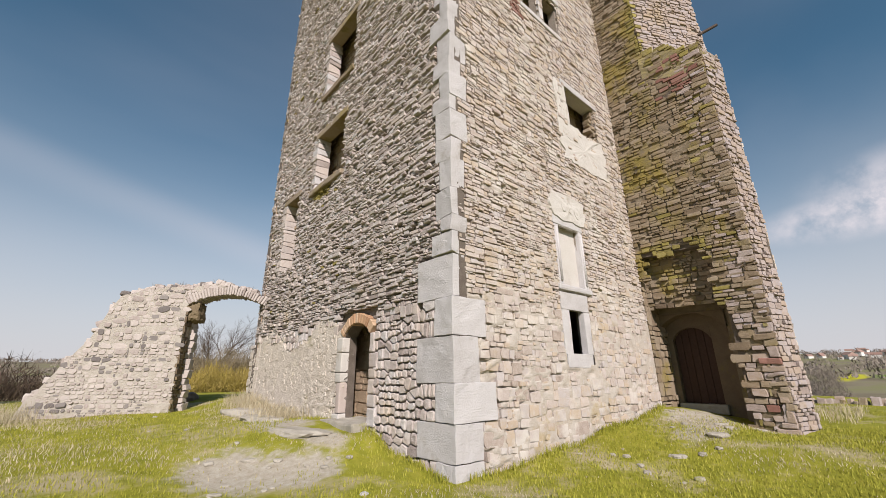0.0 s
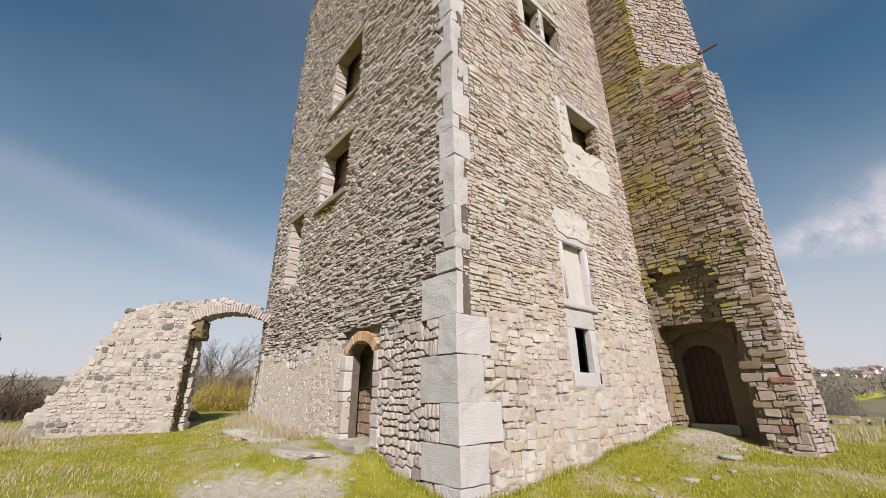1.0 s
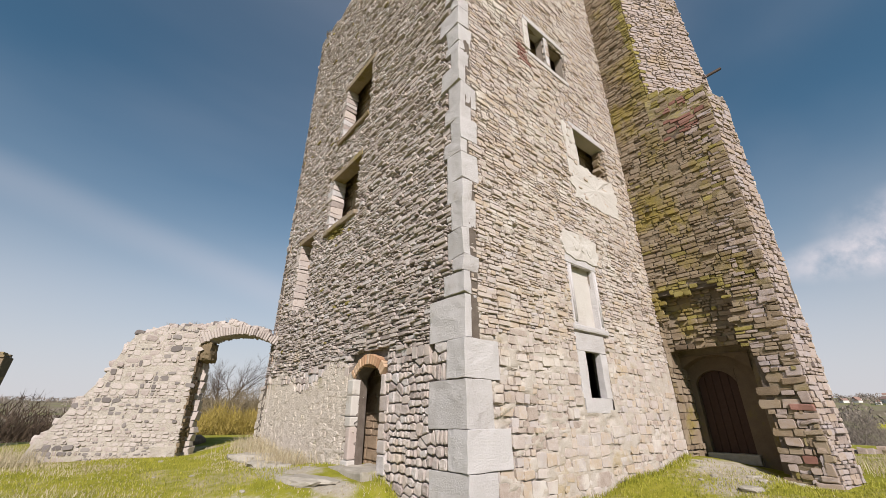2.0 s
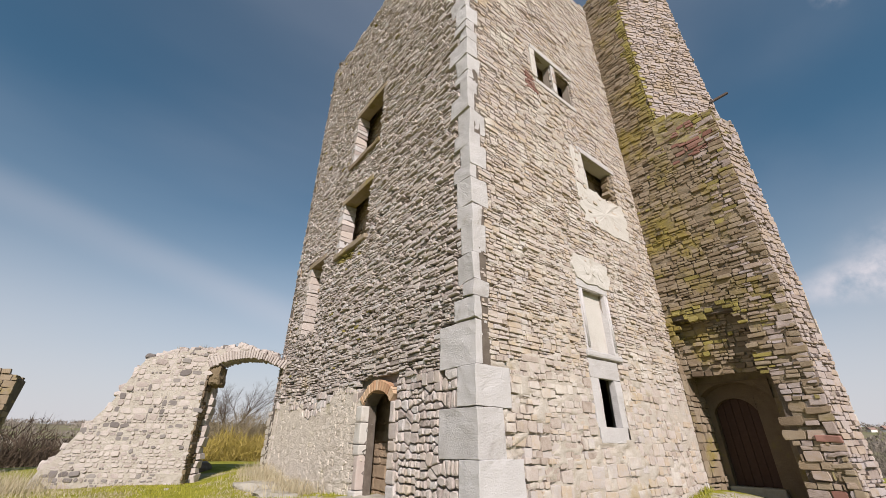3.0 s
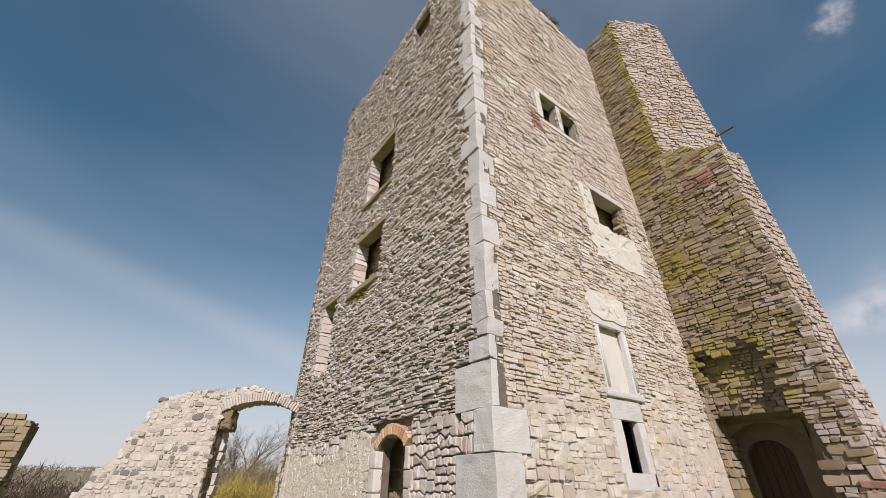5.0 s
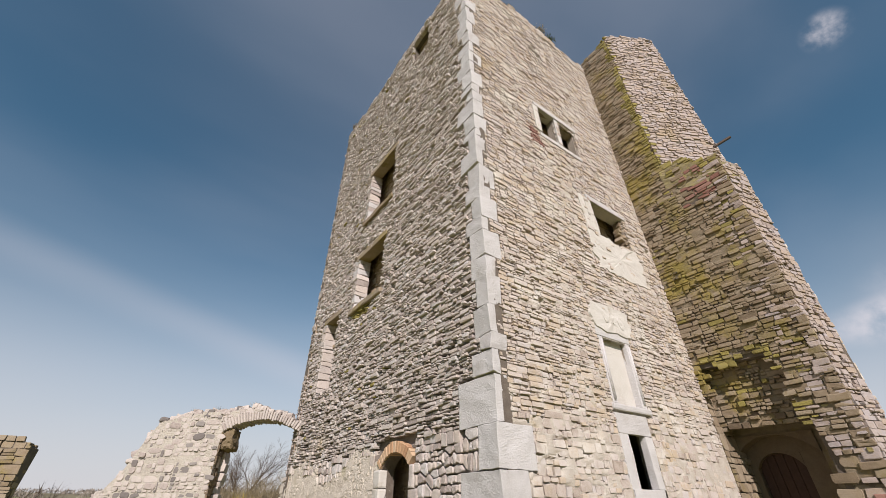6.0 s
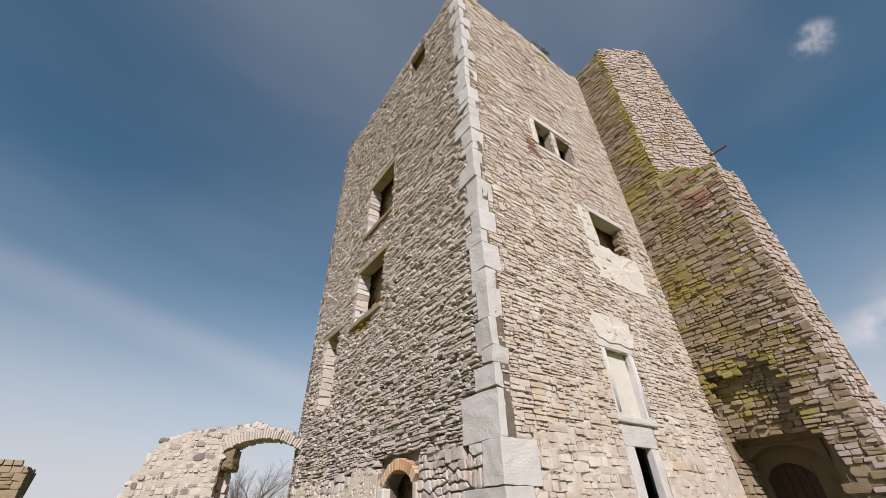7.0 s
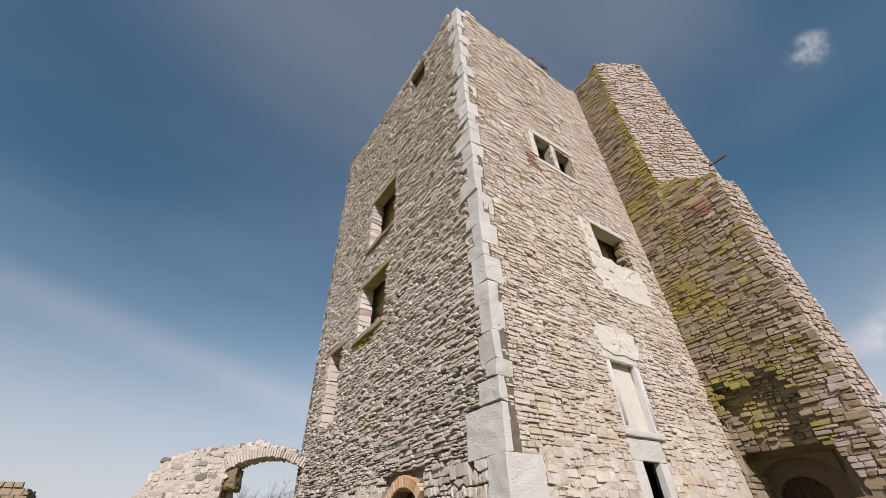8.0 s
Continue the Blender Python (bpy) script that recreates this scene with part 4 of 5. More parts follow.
worn_block("sill", RIGHT, ux(2.55, 11.4), ux(4.45, 11.4), 10.66, 10.8, -THICK, 0.03, QUOIN, tower, "thin worn sill")
z = 10.85
for h in (0.5, 0.63):
    worn_block("jamb_stone", RIGHT, ux(2.42, 11.4), ux(2.655, 11.4), z + 0.005, z + h, -THICK, 0.035, PLASTER, tower, "white jamb stone")
    z += h
h = RIGHT_HOLES[1]
timber_head(RIGHT, h[0], h[1], h[3], tower, QUOIN)
for z0, z1 in ((7.9, 8.45), (8.46, 9.0)):
    worn_block("jamb_stone", RIGHT, h[0] - 0.3, h[0] + 0.005, z0, z1, -THICK, 0.035, PLASTER, tower, "white jamb stone")
for k in range(9):
    z0 = 7.9 + k * 0.115
    worn_block("broken_stone", RIGHT, h[1] - rng.uniform(0.05, 0.3) * (1 - k / 12), h[1] + 0.12, z0, z0 + 0.105, -THICK, -0.02 - rng.uniform(0, 0.2), STONE_TURRET, tower, bevel=0.02, rough=0.035, jitter=0.03)
patch("plaster_patch", RIGHT, ux(5.0, 7.2), 7.25, 1.15, 0.58, 0.022, PLASTER, tower, "white plaster under the window", ragged=0.35, seed=1.0)
patch("plaster_patch", RIGHT, ux(4.02, 8.4), 8.2, 0.3, 0.85, 0.022, PLASTER, tower, "white plaster beside the window", ragged=0.35, seed=6.0)
# blocked window with moulded frame and a weathered crest above
n0, n1, n2, n3 = NICHE
worn_block("niche_back", RIGHT, n0, n1, n2, n3, -THICK, -0.13, PLASTER, tower, "white plastered infill with a few holes", bevel=0.005, rough=0.006)
for u0, u1 in ((n0 - 0.17, n0), (n1, n1 + 0.17)):
    worn_block("niche_jamb", RIGHT, u0, u1, n2, n3 - 0.002, -0.3, 0.012, QUOIN, tower, "moulded stone jamb", bevel=0.015, jitter=0.014)
    c = (u0 + u1) / 2
    bm = bmesh.new()
    bmesh.ops.create_cone(bm, cap_ends=True, segments=12, radius1=0.032, radius2=0.032, depth=n3 - n2 - 0.15)
    bm.transform(Matrix.Translation(RIGHT.at(c, (n2 + n3) / 2, 0.012)))
    lean_mesh(bm)
    part("roll_moulding", bm, QUOIN, tower, smooth=True)
worn_block("niche_head", RIGHT, n0 - 0.2, n1 + 0.2, n3, n3 + 0.2, -0.3, 0.016, QUOIN, tower, "stone head of the blocked window")
worn_block("niche_sill", RIGHT, n0 - 0.25, n1 + 0.25, n2 - 0.13, n2, -0.3, 0.055, QUOIN, tower, "projecting moulded sill", bevel=0.035)
patch("plaster_patch", RIGHT, 3.85, 5.2, 0.75, 0.34, 0.04, PLASTER, tower, "worn white crest panel", ragged=0.12, seed=4.0)
for du, dv, rr in ((-0.2, 0.0, 0.1), (0.08, 0.05, 0.12), (0.38, -0.02, 0.12)):
    patch("crest", RIGHT, 3.85 + du, 5.2 + dv, rr, rr * 1.15, 0.052, PLASTER, tower, "weathered carved boss", ragged=0.3, seed=du * 9, n=20, box=False)

# ---------------- the stair turret at the right corner
turret = thing("stair_turret", "brown mossy stone stair turret above a buttress with an arched doorway", "turret")
TX = 7.42
SIDE = Face((TX, 0, 0), (0, -1, 0), (-1, 0, 0))                # u runs outwards from the tower
FOOT = 2.70
ang = radians(-14)
FRONT_L = Face((TX, -FOOT, 0), (math.cos(ang), math.sin(ang), 0), (math.sin(ang), -math.cos(ang), 0))
FRONT_LEN = 0.88
ang2 = radians(-28)
UP = 1.22
FRONT_U = Face((TX, -UP, 0), (math.cos(ang2), math.sin(ang2), 0), (math.sin(ang2), -math.cos(ang2), 0))
FRONT_ULEN = 2.7
ALC = (-0.3, 1.92, 0.0, 4.62)
SHELF = 10.6

side_wall = wall_plate("wall", SIDE, (-0.5, FOOT), (-0.6, SHELF - 0.5), [(ALC[0], ALC[1], -0.2, ALC[3])], -0.05, -0.55, MORTAR, turret, "brown rubble wall spotted with yellow moss")
upper_wall = wall_plate("wall", SIDE, (-0.5, UP), (SHELF - 0.5, 17.75), [], -0.05, -0.6, MORTAR, turret, "mossy rubble wall")
front_wall = wall_plate("wall", FRONT_L, (0.05, FRONT_LEN), (-0.6, SHELF - 0.4), [(0.75, 0.95, 3.9, 4.7)], -0.04, -0.5, PALE_MORTAR, turret, "sunlit rubble wall")
front_up = wall_plate("wall", FRONT_U, (0.05, FRONT_ULEN), (SHELF - 1.2, 18.1), [], -0.04, -0.5, PALE_MORTAR, turret, "pale rubble wall")
# closing walls out of sight
e1 = FRONT_L.at(FRONT_LEN, 0, 0); e2 = FRONT_U.at(FRONT_ULEN, 0, 0)
for (p, q, z0, z1) in (((e1.x, e1.y), (e1.x + 1.7, e1.y + 1.3), -0.6, SHELF - 0.4), ((e1.x + 1.7, e1.y + 1.3), (e1.x + 1.7, 0.3), -0.6, SHELF - 0.4), ((e2.x, e2.y), (e2.x + 0.9, e2.y + 1.1), SHELF - 1.2, 18.1), ((e2.x + 0.9, e2.y + 1.1), (e2.x + 0.9, 0.3), SHELF - 1.2, 18.1)):
    d = Vector((q[0] - p[0], q[1] - p[1], 0)); ln = d.length; d.normalize()
    f = Face((p[0], p[1], 0), (d.x, d.y, 0), (d.y, -d.x, 0))
    wall_plate("wall", f, (0, ln), (z0, z1), [], 0.0, -0.45, MORTAR, turret)
    lay(f, courses(0, ln, max(z0, 0), z1, lambda u, v: (0.09, 0.17), lambda u, v: (1.4, 3.6)), STONE_RIGHT, turret, (0.0, 0.05), 0.05, 0.02, loose_name="rubble")
for z, pts in ((17.55, [(TX, 0.3), (TX, -UP), (e2.x, e2.y), (e2.x + 0.9, e2.y + 1.1), (e2.x + 0.9, 0.3)]),):
    bm = bmesh.new()
    lo = [bm.verts.new((x, y, z)) for x, y in pts]; hi = [bm.verts.new((x, y, z + 0.2)) for x, y in pts]
    bm.faces.new(lo[::-1]); bm.faces.new(hi)
    for i in range(len(pts)):
        j = (i + 1) % len(pts)
        bm.faces.new((lo[i], lo[j], hi[j], hi[i]))
    lean_mesh(bm)
    bmesh.ops.recalc_face_normals(bm, faces=bm.faces[:])
    part("turret_cap", bm, MORTAR, turret)


def alcove_edge(u, v):
    """The ragged outline of the broken recess."""
    if v > 4.75:
        return True
    right = 1.66 + 0.09 * math.sin(v * 5) if v > 3.6 else 1.66 + (3.6 - v) * 0.32 if v > 2.6 else 1.98 - 0.06 * (2.6 - v)
    left = -1 if v < 3.9 else 0.24
    head = 4.62 + 0.1 * math.sin(u * 6)
    return not (left < u < right and v < head)


SLOPE = lambda u: SHELF + 0.55 - max(0, u - UP) * 0.62
mossy = lambda u, v: 0.6 * noise.noise(Vector((u * 1.1, v * 0.8, 2.2))) + 0.4 * noise.noise(Vector((u * 3.1, v * 2.6, 7.7))) > 0.17
stones = rubble(-0.02, FOOT, 0.1, SHELF + 0.3, lambda u, v: (0.22, 0.4), lambda u, v: (0.10, 0.22) if v < 2.3 else (0.055, 0.15), lambda u, v: (1.0, 2.3) if v < 2.3 else (1.3, 3.6), limit=lambda u, v: v < SLOPE(u) and alcove_edge(u, v) and not any(math.hypot((u - a) / 1.6, v - b) < 0.13 for a, b in ((1.7, 9.3), (2.25, 9.62), (1.5, 9.9))), skip=0.02)
wash = lambda u, v: 0.014 + 0.06 * open_joints(u, v, 0.0, 0.35, 21.0)
mortar_bed("mortar_bed", SIDE, 0.0, FOOT - 0.05, 0.0, SHELF - 0.5, [], wash, TURRET_MORTAR, side_wall, "brown mortar", limit=lambda u, v: alcove_edge(u, v) and (alcove_edge(u + 0.1, v) and alcove_edge(u - 0.1, v)))
mortar_bed("mortar_bed", SIDE, 0.0, UP - 0.05, SHELF - 0.5, 17.75, [], wash, TURRET_MORTAR, upper_wall, "brown mortar")
mortar_bed("mortar_bed", FRONT_U, 0.05, FRONT_ULEN, SHELF - 1.0, 18.2, [], wash, PALE_MORTAR, front_up, "pale mortar")
lay(SIDE, stones, STONE_TURRET, side_wall, (-0.02, 0.04), 0.09, 0.02, near=lambda u, v: v < 4.4, sway=0.05, tilt=0.03, loose_name="rubble",
    special=((lambda u, v: 1.45 < u < 2.65 and 9.1 < v < 10.3 and 0.7 * (v - 9.7) + 0.5 * (u - 2.0) < 0.45 and rng.random() < 0.6, RED_STONE), (lambda u, v: u > 2.25 and v < 2.4 and rng.random() < 0.05, RED_STONE), (lambda u, v: mossy(u, v) and rng.random() < 0.12, MOSS_STONE), (lambda u, v: (v > SLOPE(u) - 0.3 and u > 0.7) or (0.2 < u < 1.75 and 4.5 < v < 4.85) or (1.6 < u < 2.0 and 2.5 < v < 3.6 and rng.random() < 0.3), MOSS_STONE), (lambda u, v: u > 2.0 and rng.random() < 0.5, STONE_WARM)))
# long stones at the outer edge
z = 0.1
while z < SHELF - 0.4:
    h = rng.uniform(0.08, 0.26) if z < 3 else rng.uniform(0.07, 0.16)
    red = z < 2.6 and rng.random() < 0.14
    worn_block("edge_stone", SIDE, FOOT - rng.uniform(0.12, 0.42), FOOT + rng.uniform(-0.02, 0.02), z + 0.006, z + h - 0.008, -rng.uniform(0.25, 0.5), rng.uniform(0.02, 0.05), RED_STONE if red else STONE_WARM if rng.random() < (0.55 if z < 2.4 else 0.2) else STONE_TURRET, turret, bevel=0.02, rough=0.022, jitter=0.022)
    z += h
stones = rubble(-0.02, UP, SHELF - 0.3, 18.75, lambda u, v: (0.18, 0.32), lambda u, v: (0.05, 0.13), lambda u, v: (1.2, 3.4), limit=lambda u, v: v > SLOPE(u) - 0.2 and v < 17.92 + 0.32 * u / UP + 0.2 * noise.noise(Vector((u * 2, 0, 0))))
lay(SIDE, stones, STONE_TURRET, upper_wall, (0.0, 0.045), 0.08, 0.018, sway=0.04, loose_name="rubble", special=((lambda u, v: u > UP - 0.2 + 0.3 * noise.noise(Vector((v * 1.3, 0, 0))), MOSS_STONE),))
stones = rubble(0.0, FRONT_LEN, 0.1, SHELF, lambda u, v: (0.2, 0.36), lambda u, v: (0.06, 0.17), lambda u, v: (1.1, 3.0), [(0.75, 0.95, 3.9, 4.7)], limit=lambda u, v: v < SHELF - 0.45 - 0.2 * u)
lay(FRONT_L, stones, STONE_WARM, front_wall, (0.0, 0.05), 0.06, 0.018, sway=0.04, loose_name="rubble")
stones = rubble(0.0, FRONT_ULEN, SHELF - 0.8, 19.2, lambda u, v: (0.18, 0.32), lambda u, v: (0.05, 0.13), lambda u, v: (1.2, 3.6), limit=lambda u, v: v < 18.35 + 0.3 * min(u, 1) + 0.15 * noise.noise(Vector((u * 2, 5, 0))))
lay(FRONT_U, stones, STONE_WARM, front_up, (0.0, 0.04), 0.06, 0.018, sway=0.04, loose_name="rubble", special=((lambda u, v: u < 0.12 and rng.random() < 0.6, MOSS_STONE),))
# sloping shoulder of the buttress
bm = bmesh.new()
a = [SIDE.at(UP - 0.1, SHELF + 0.35, 0), SIDE.at(FOOT, SHELF - 0.5, 0), FRONT_L.at(FRONT_LEN, SHELF - 0.6, 0), FRONT_U.at(FRONT_ULEN, SHELF + 0.2, 0)]
lo = [bm.verts.new(p - Vector((0, 0, 0.9))) for p in a]; hi = [bm.verts.new(p) for p in a]
bm.faces.new(hi); bm.faces.new(lo[::-1])
for i in range(4):
    bm.faces.new((lo[i], lo[(i + 1) % 4], hi[(i + 1) % 4], hi[i]))
bmesh.ops.subdivide_edges(bm, edges=bm.edges[:], cuts=6, use_grid_fill=True)
for v in bm.verts:
    v.co += noise.noise_vector(v.co * 4) * 0.06
lean_mesh(bm)
bmesh.ops.recalc_face_normals(bm, faces=bm.faces[:])
part("shoulder", bm, MOSS_STONE, turret, "mossy sloping shoulder")

# recess: broken inner face, arched porch, plank door
BACK = Face((TX + 0.85, 0, 0), (0, -1, 0), (-1, 0, 0))
wall_plate("recess_wall", BACK, (-0.5, 2.2), (-0.6, 5.2), [(-0.1, 1.62, -0.5, 3.05)], -0.05, -0.4, TURRET_MORTAR, turret, "mossy rough inner face of the recess")
BROW = Face((TX + 0.34, 0, 0), (0, -1, 0), (-1, 0, 0))
brow = wall_plate("recess_brow", BROW, (-0.3, 2.0), (3.22, 5.0), [], -0.02, -0.5, TURRET_MORTAR, turret, "mossy broken face over the porch arch")
lay(BROW, rubble(-0.05, 1.95, 3.16, 4.95, lambda u, v: (0.2, 0.35), lambda u, v: (0.06, 0.16), lambda u, v: (1.0, 2.6)), STONE_TURRET, brow, (-0.03, 0.09), 0.06, 0.02, near=lambda u, v: v < 4.9, tilt=0.1, sway=0.06, special=((lambda u, v: rng.random() < 0.12, MOSS_STONE), (lambda u, v: v < 3.5 and rng.random() < 0.4, SHADE_BROWN_STONE)))
# arch and porch: brown stone, the recess's shade put into its colour
arch_fill("porch_arch", BACK, -0.1, 1.62, 2.6, 3.04, 3.06, 0.0, -0.42, SHADE_BROWN_STONE, turret, "low stone arch over the porch")
PORCH = Face((TX + 1.22, 0, 0), (0, -1, 0), (-1, 0, 0))
wall_plate("porch_wall", PORCH, (-0.5, 2.2), (-0.6, 4.0), [(0.14, 1.12, 0.66, 2.7)], 0.0, -0.3, SHADE_BROWN_STONE, turret, "smooth brown stone round the door")
arch_fill("door_arch", PORCH, 0.14, 1.12, 2.36, 2.68, 2.71, 0.02, -0.3, SHADE_BROWN_STONE, turret)
worn_block("door_sill", PORCH, 0.05, 1.2, 0.42, 0.66, -0.3, 0.14, ROCK, turret, "worn threshold", bevel=0.03)
for side in (SIDE,):
    worn_block("recess_jamb", side, 1.98, 2.4, 0.0, 4.9, -1.3, -0.1, TURRET_MORTAR, turret, rough=0.03)
door = part("door", (lambda b: (solid(b, PORCH, 0.15, 1.11, 0.66, 2.68, -0.2, -0.17), b)[1])(bmesh.new()), DOOR_WOOD, turret, "dark brown plank door")
for k in range(5):
    u = 0.155 + k * 0.19
    bm = bmesh.new()
    solid(bm, PORCH, u, u + 0.183, 0.67, 2.68, -0.168, -0.135)
    lean_mesh(bm)
    bmesh.ops.recalc_face_normals(bm, faces=bm.faces[:])
    bmesh.ops.bevel(bm, geom=bm.edges[:], offset=0.006, segments=1, affect="EDGES")
    part("plank", bm, DOOR_WOOD, door)
bm = bmesh.new()
solid(bm, PORCH, 0.45, 0.5, 1.5, 1.62, -0.135, -0.09)
bmesh.ops.recalc_face_normals(bm, faces=bm.faces[:])
part("latch", bm, IRON, door, "iron latch")
# iron pipe high on the turret
bm = bmesh.new()
bmesh.ops.create_cone(bm, cap_ends=True, segments=10, radius1=0.05, radius2=0.05, depth=0.8)
pd = Vector((0.6, -0.62, 0.45)).normalized()
base = FRONT_U.at(FRONT_ULEN - 0.1, 12.2, 0)
bx, by = lean(base.x, base.y, base.z)
bm.transform(Matrix.Translation(Vector((bx, by, base.z)) + pd * 0.35) @ pd.to_track_quat("Z", "Y").to_matrix().to_4x4())
part("drain_pipe", bm, IRON, turret, "rusty iron spout")

# the turret narrows towards its top
bpy.context.view_layer.update()
for ob in turret.children_recursive:
    if ob.type == "MESH" and max(v.co.z for v in ob.data.vertices) > SHELF + 0.5:
        for v in ob.data.vertices:
            if v.co.z > SHELF and v.co.x > TX - 1:
                dx = -max(0, v.co.x - (TX - 0.45)) * 0.021 * (v.co.z - SHELF)
                v.co.x += dx
                v.co.y += dx * math.tan(ang2)

lay(RIGHT, courses(W + 0.02, W + 1.3, 0.3, 5.2, lambda u, v: (0.12, 0.24), lambda u, v: (0.9, 2.2)), STONE_TURRET, wall_right, (-0.02, 0.04), 0.08, 0.02, tilt=0.05)

# ---------------- the gate wall with its arch
gate = thing("gate_wall", "ruined pale fieldstone wall with a low arched gateway", "ruined wall")
ga = radians(150)
GATE = Face((0.0, 9.2, 0), (math.cos(ga), math.sin(ga), 0), (-0.5, -0.8660, 0))
GT = 0.72
PROFILE = [(0.0, 3.95), (0.6, 4.25), (1.6, 4.5), (2.4, 4.3), (3.2, 4.27), (4.3, 4.0), (4.6, 3.4), (4.85, 2.7), (5.4, 1.95), (5.7, 1.45), (6.05, 1.0), (6.4, 0.3)]


def gate_top(u):
    for (a, za), (b, zb) in zip(PROFILE, PROFILE[1:]):
        if a <= u <= b:
            return za + (zb - za) * (u - a) / (b - a)
    return 0.2 if u > 0 else 3.95


def gate_arch(u):
    """The arch's soffit over the passage, 0.06 to 2.38 along the wall."""
    half, rise, spring = 1.22, 0.40, 3.66
    r = (half * half + rise * rise) / (2 * rise)
    return spring - (r - rise) + math.sqrt(max(r * r - (u - 1.16) ** 2, 0.01))


bm = bmesh.new()
n = 64
cols = []
for k in range(n + 1):
    u = -0.3 + 6.65 * k / n
    lo = gate_arch(u) if 0.02 < u < 2.38 else -0.5
    cols.append((u, lo, gate_top(u) - 0.08 + 0.07 * noise.noise(Vector((u * 4, 0, 0)))))
cols = [c for c in cols if c[0] < 0.0] + [(0.02, -0.5, gate_top(0.02)), (0.021, gate_arch(0.021), gate_top(0.021))] + [c for c in cols if 0.03 < c[0] < 2.37] + [(2.379, gate_arch(2.379), gate_top(2.379)), (2.38, -0.5, gate_top(2.38))] + [c for c in cols if c[0] > 2.39]
rings = [[bm.verts.new(GATE.at(u, v, w)) for v, w in ((lo, -0.008), (hi, -0.008), (hi, -GT + 0.03), (lo, -GT + 0.03))] for u, lo, hi in cols]
for a, b in zip(rings, rings[1:]):
    for i in range(4):
        j = (i + 1) % 4
        bm.faces.new((a[i], a[j], b[j], b[i]))
bm.faces.new(rings[0]); bm.faces.new(rings[-1][::-1])
bmesh.ops.recalc_face_normals(bm, faces=bm.faces[:])
gate_core = part("wall", bm, GATE_MORTAR, gate, "pale mortar core")
inside_gate = lambda u, v: v < min(gate_top(u - 0.16), gate_top(u), gate_top(u + 0.16)) - 0.03 and not (0.02 < u < 2.36 and v < gate_arch(u) + (0.3 if u > 0.1 else 0))
stones = rubble(-0.05, 6.3, 0.1, 4.6, lambda u, v: (0.25, 0.45), lambda u, v: (0.08, 0.22) if v > 2.0 else (0.06, 0.17), lambda u, v: (0.8, 2.1), limit=inside_gate, skip=0.03)
gate_mortar = lambda u, v: 0.012 - 0.016 * noise.noise(Vector((u * 3, v * 3, 1))) - 0.012 * noise.noise(Vector((u * 9, v * 9, 1))) + 0.05 * open_joints(u, v, 0.2 + 0.2 * (v < 2.0), 0.5 + 0.2 * (v < 2.0), 31.0)
mortar_bed("mortar_bed", GATE, 0.0, 6.3, 0.0, 4.5, [], gate_mortar, GATE_MORTAR, gate_core, "pale smeared mortar", limit=inside_gate, lean_it=False)
cobbled = lambda u, v: rng.random() < (0.5 if v > 1.9 and u > 2.9 and noise.noise(Vector((u * 1.1, v * 1.1, 6))) > -0.05 else 0.4 if v < 0.75 else 0.1)
lay(GATE, stones, STONE_GATE, gate_core, (-0.012, 0.026), 0.05, 0.026, special=((cobbled, STONE_DARK),), near=lambda u, v: True, lean_it=False, tilt=0.16, sway=0.12, loose_name="rubble", kinds=COBBLES)
GBACK = Face(GATE.at(0, 0, -GT), GATE.u, -GATE.w)
lay(GBACK, courses(-0.05, 6.3, 0.1, 4.6, lambda u, v: (0.15, 0.26), lambda u, v: (1.0, 2.4), limit=inside_gate), STONE_GATE, gate_core, (0.0, 0.03), 0.03, 0.02, lean_it=False, loose_name="rubble")
JAMB = Face(GATE.at(2.38, 0, 0), -GATE.w, -GATE.u)
# the jamb faces away from the sun; its shade is painted as darker stone
lay(JAMB, rubble(0.0, GT, 0.2, 3.6, lambda u, v: (0.2, 0.4), lambda u, v: (0.08, 0.22), lambda u, v: (0.9, 2.2)), SHADE_BROWN_STONE, gate_core, (0.0, 0.07), 0.04, 0.02, lean_it=False, loose_name="jamb_rubble")
z = 0.1
while z < 3.15:
    h = rng.uniform(0.12, 0.28)
    worn_block("inner_jamb", GATE, 2.2 + rng.uniform(-0.05, 0.05), 2.4, z, z + h - 0.01, -GT - 0.1, -0.5 + rng.uniform(-0.04, 0.04), STONE_GATE, gate, bevel=0.02, rough=0.03, lean_it=False, jitter=0.03)
    z += h
# springer in the same brown, darkened for shade under the arch
worn_block("springer", GATE, 2.04, 2.42, 3.15, 3.78, -GT - 0.05, -0.08, SHADE_BROWN_STONE, gate, "broken dark springer stone", bevel=0.09, rough=0.06, lean_it=False, fine=0.08, jitter=0.05)
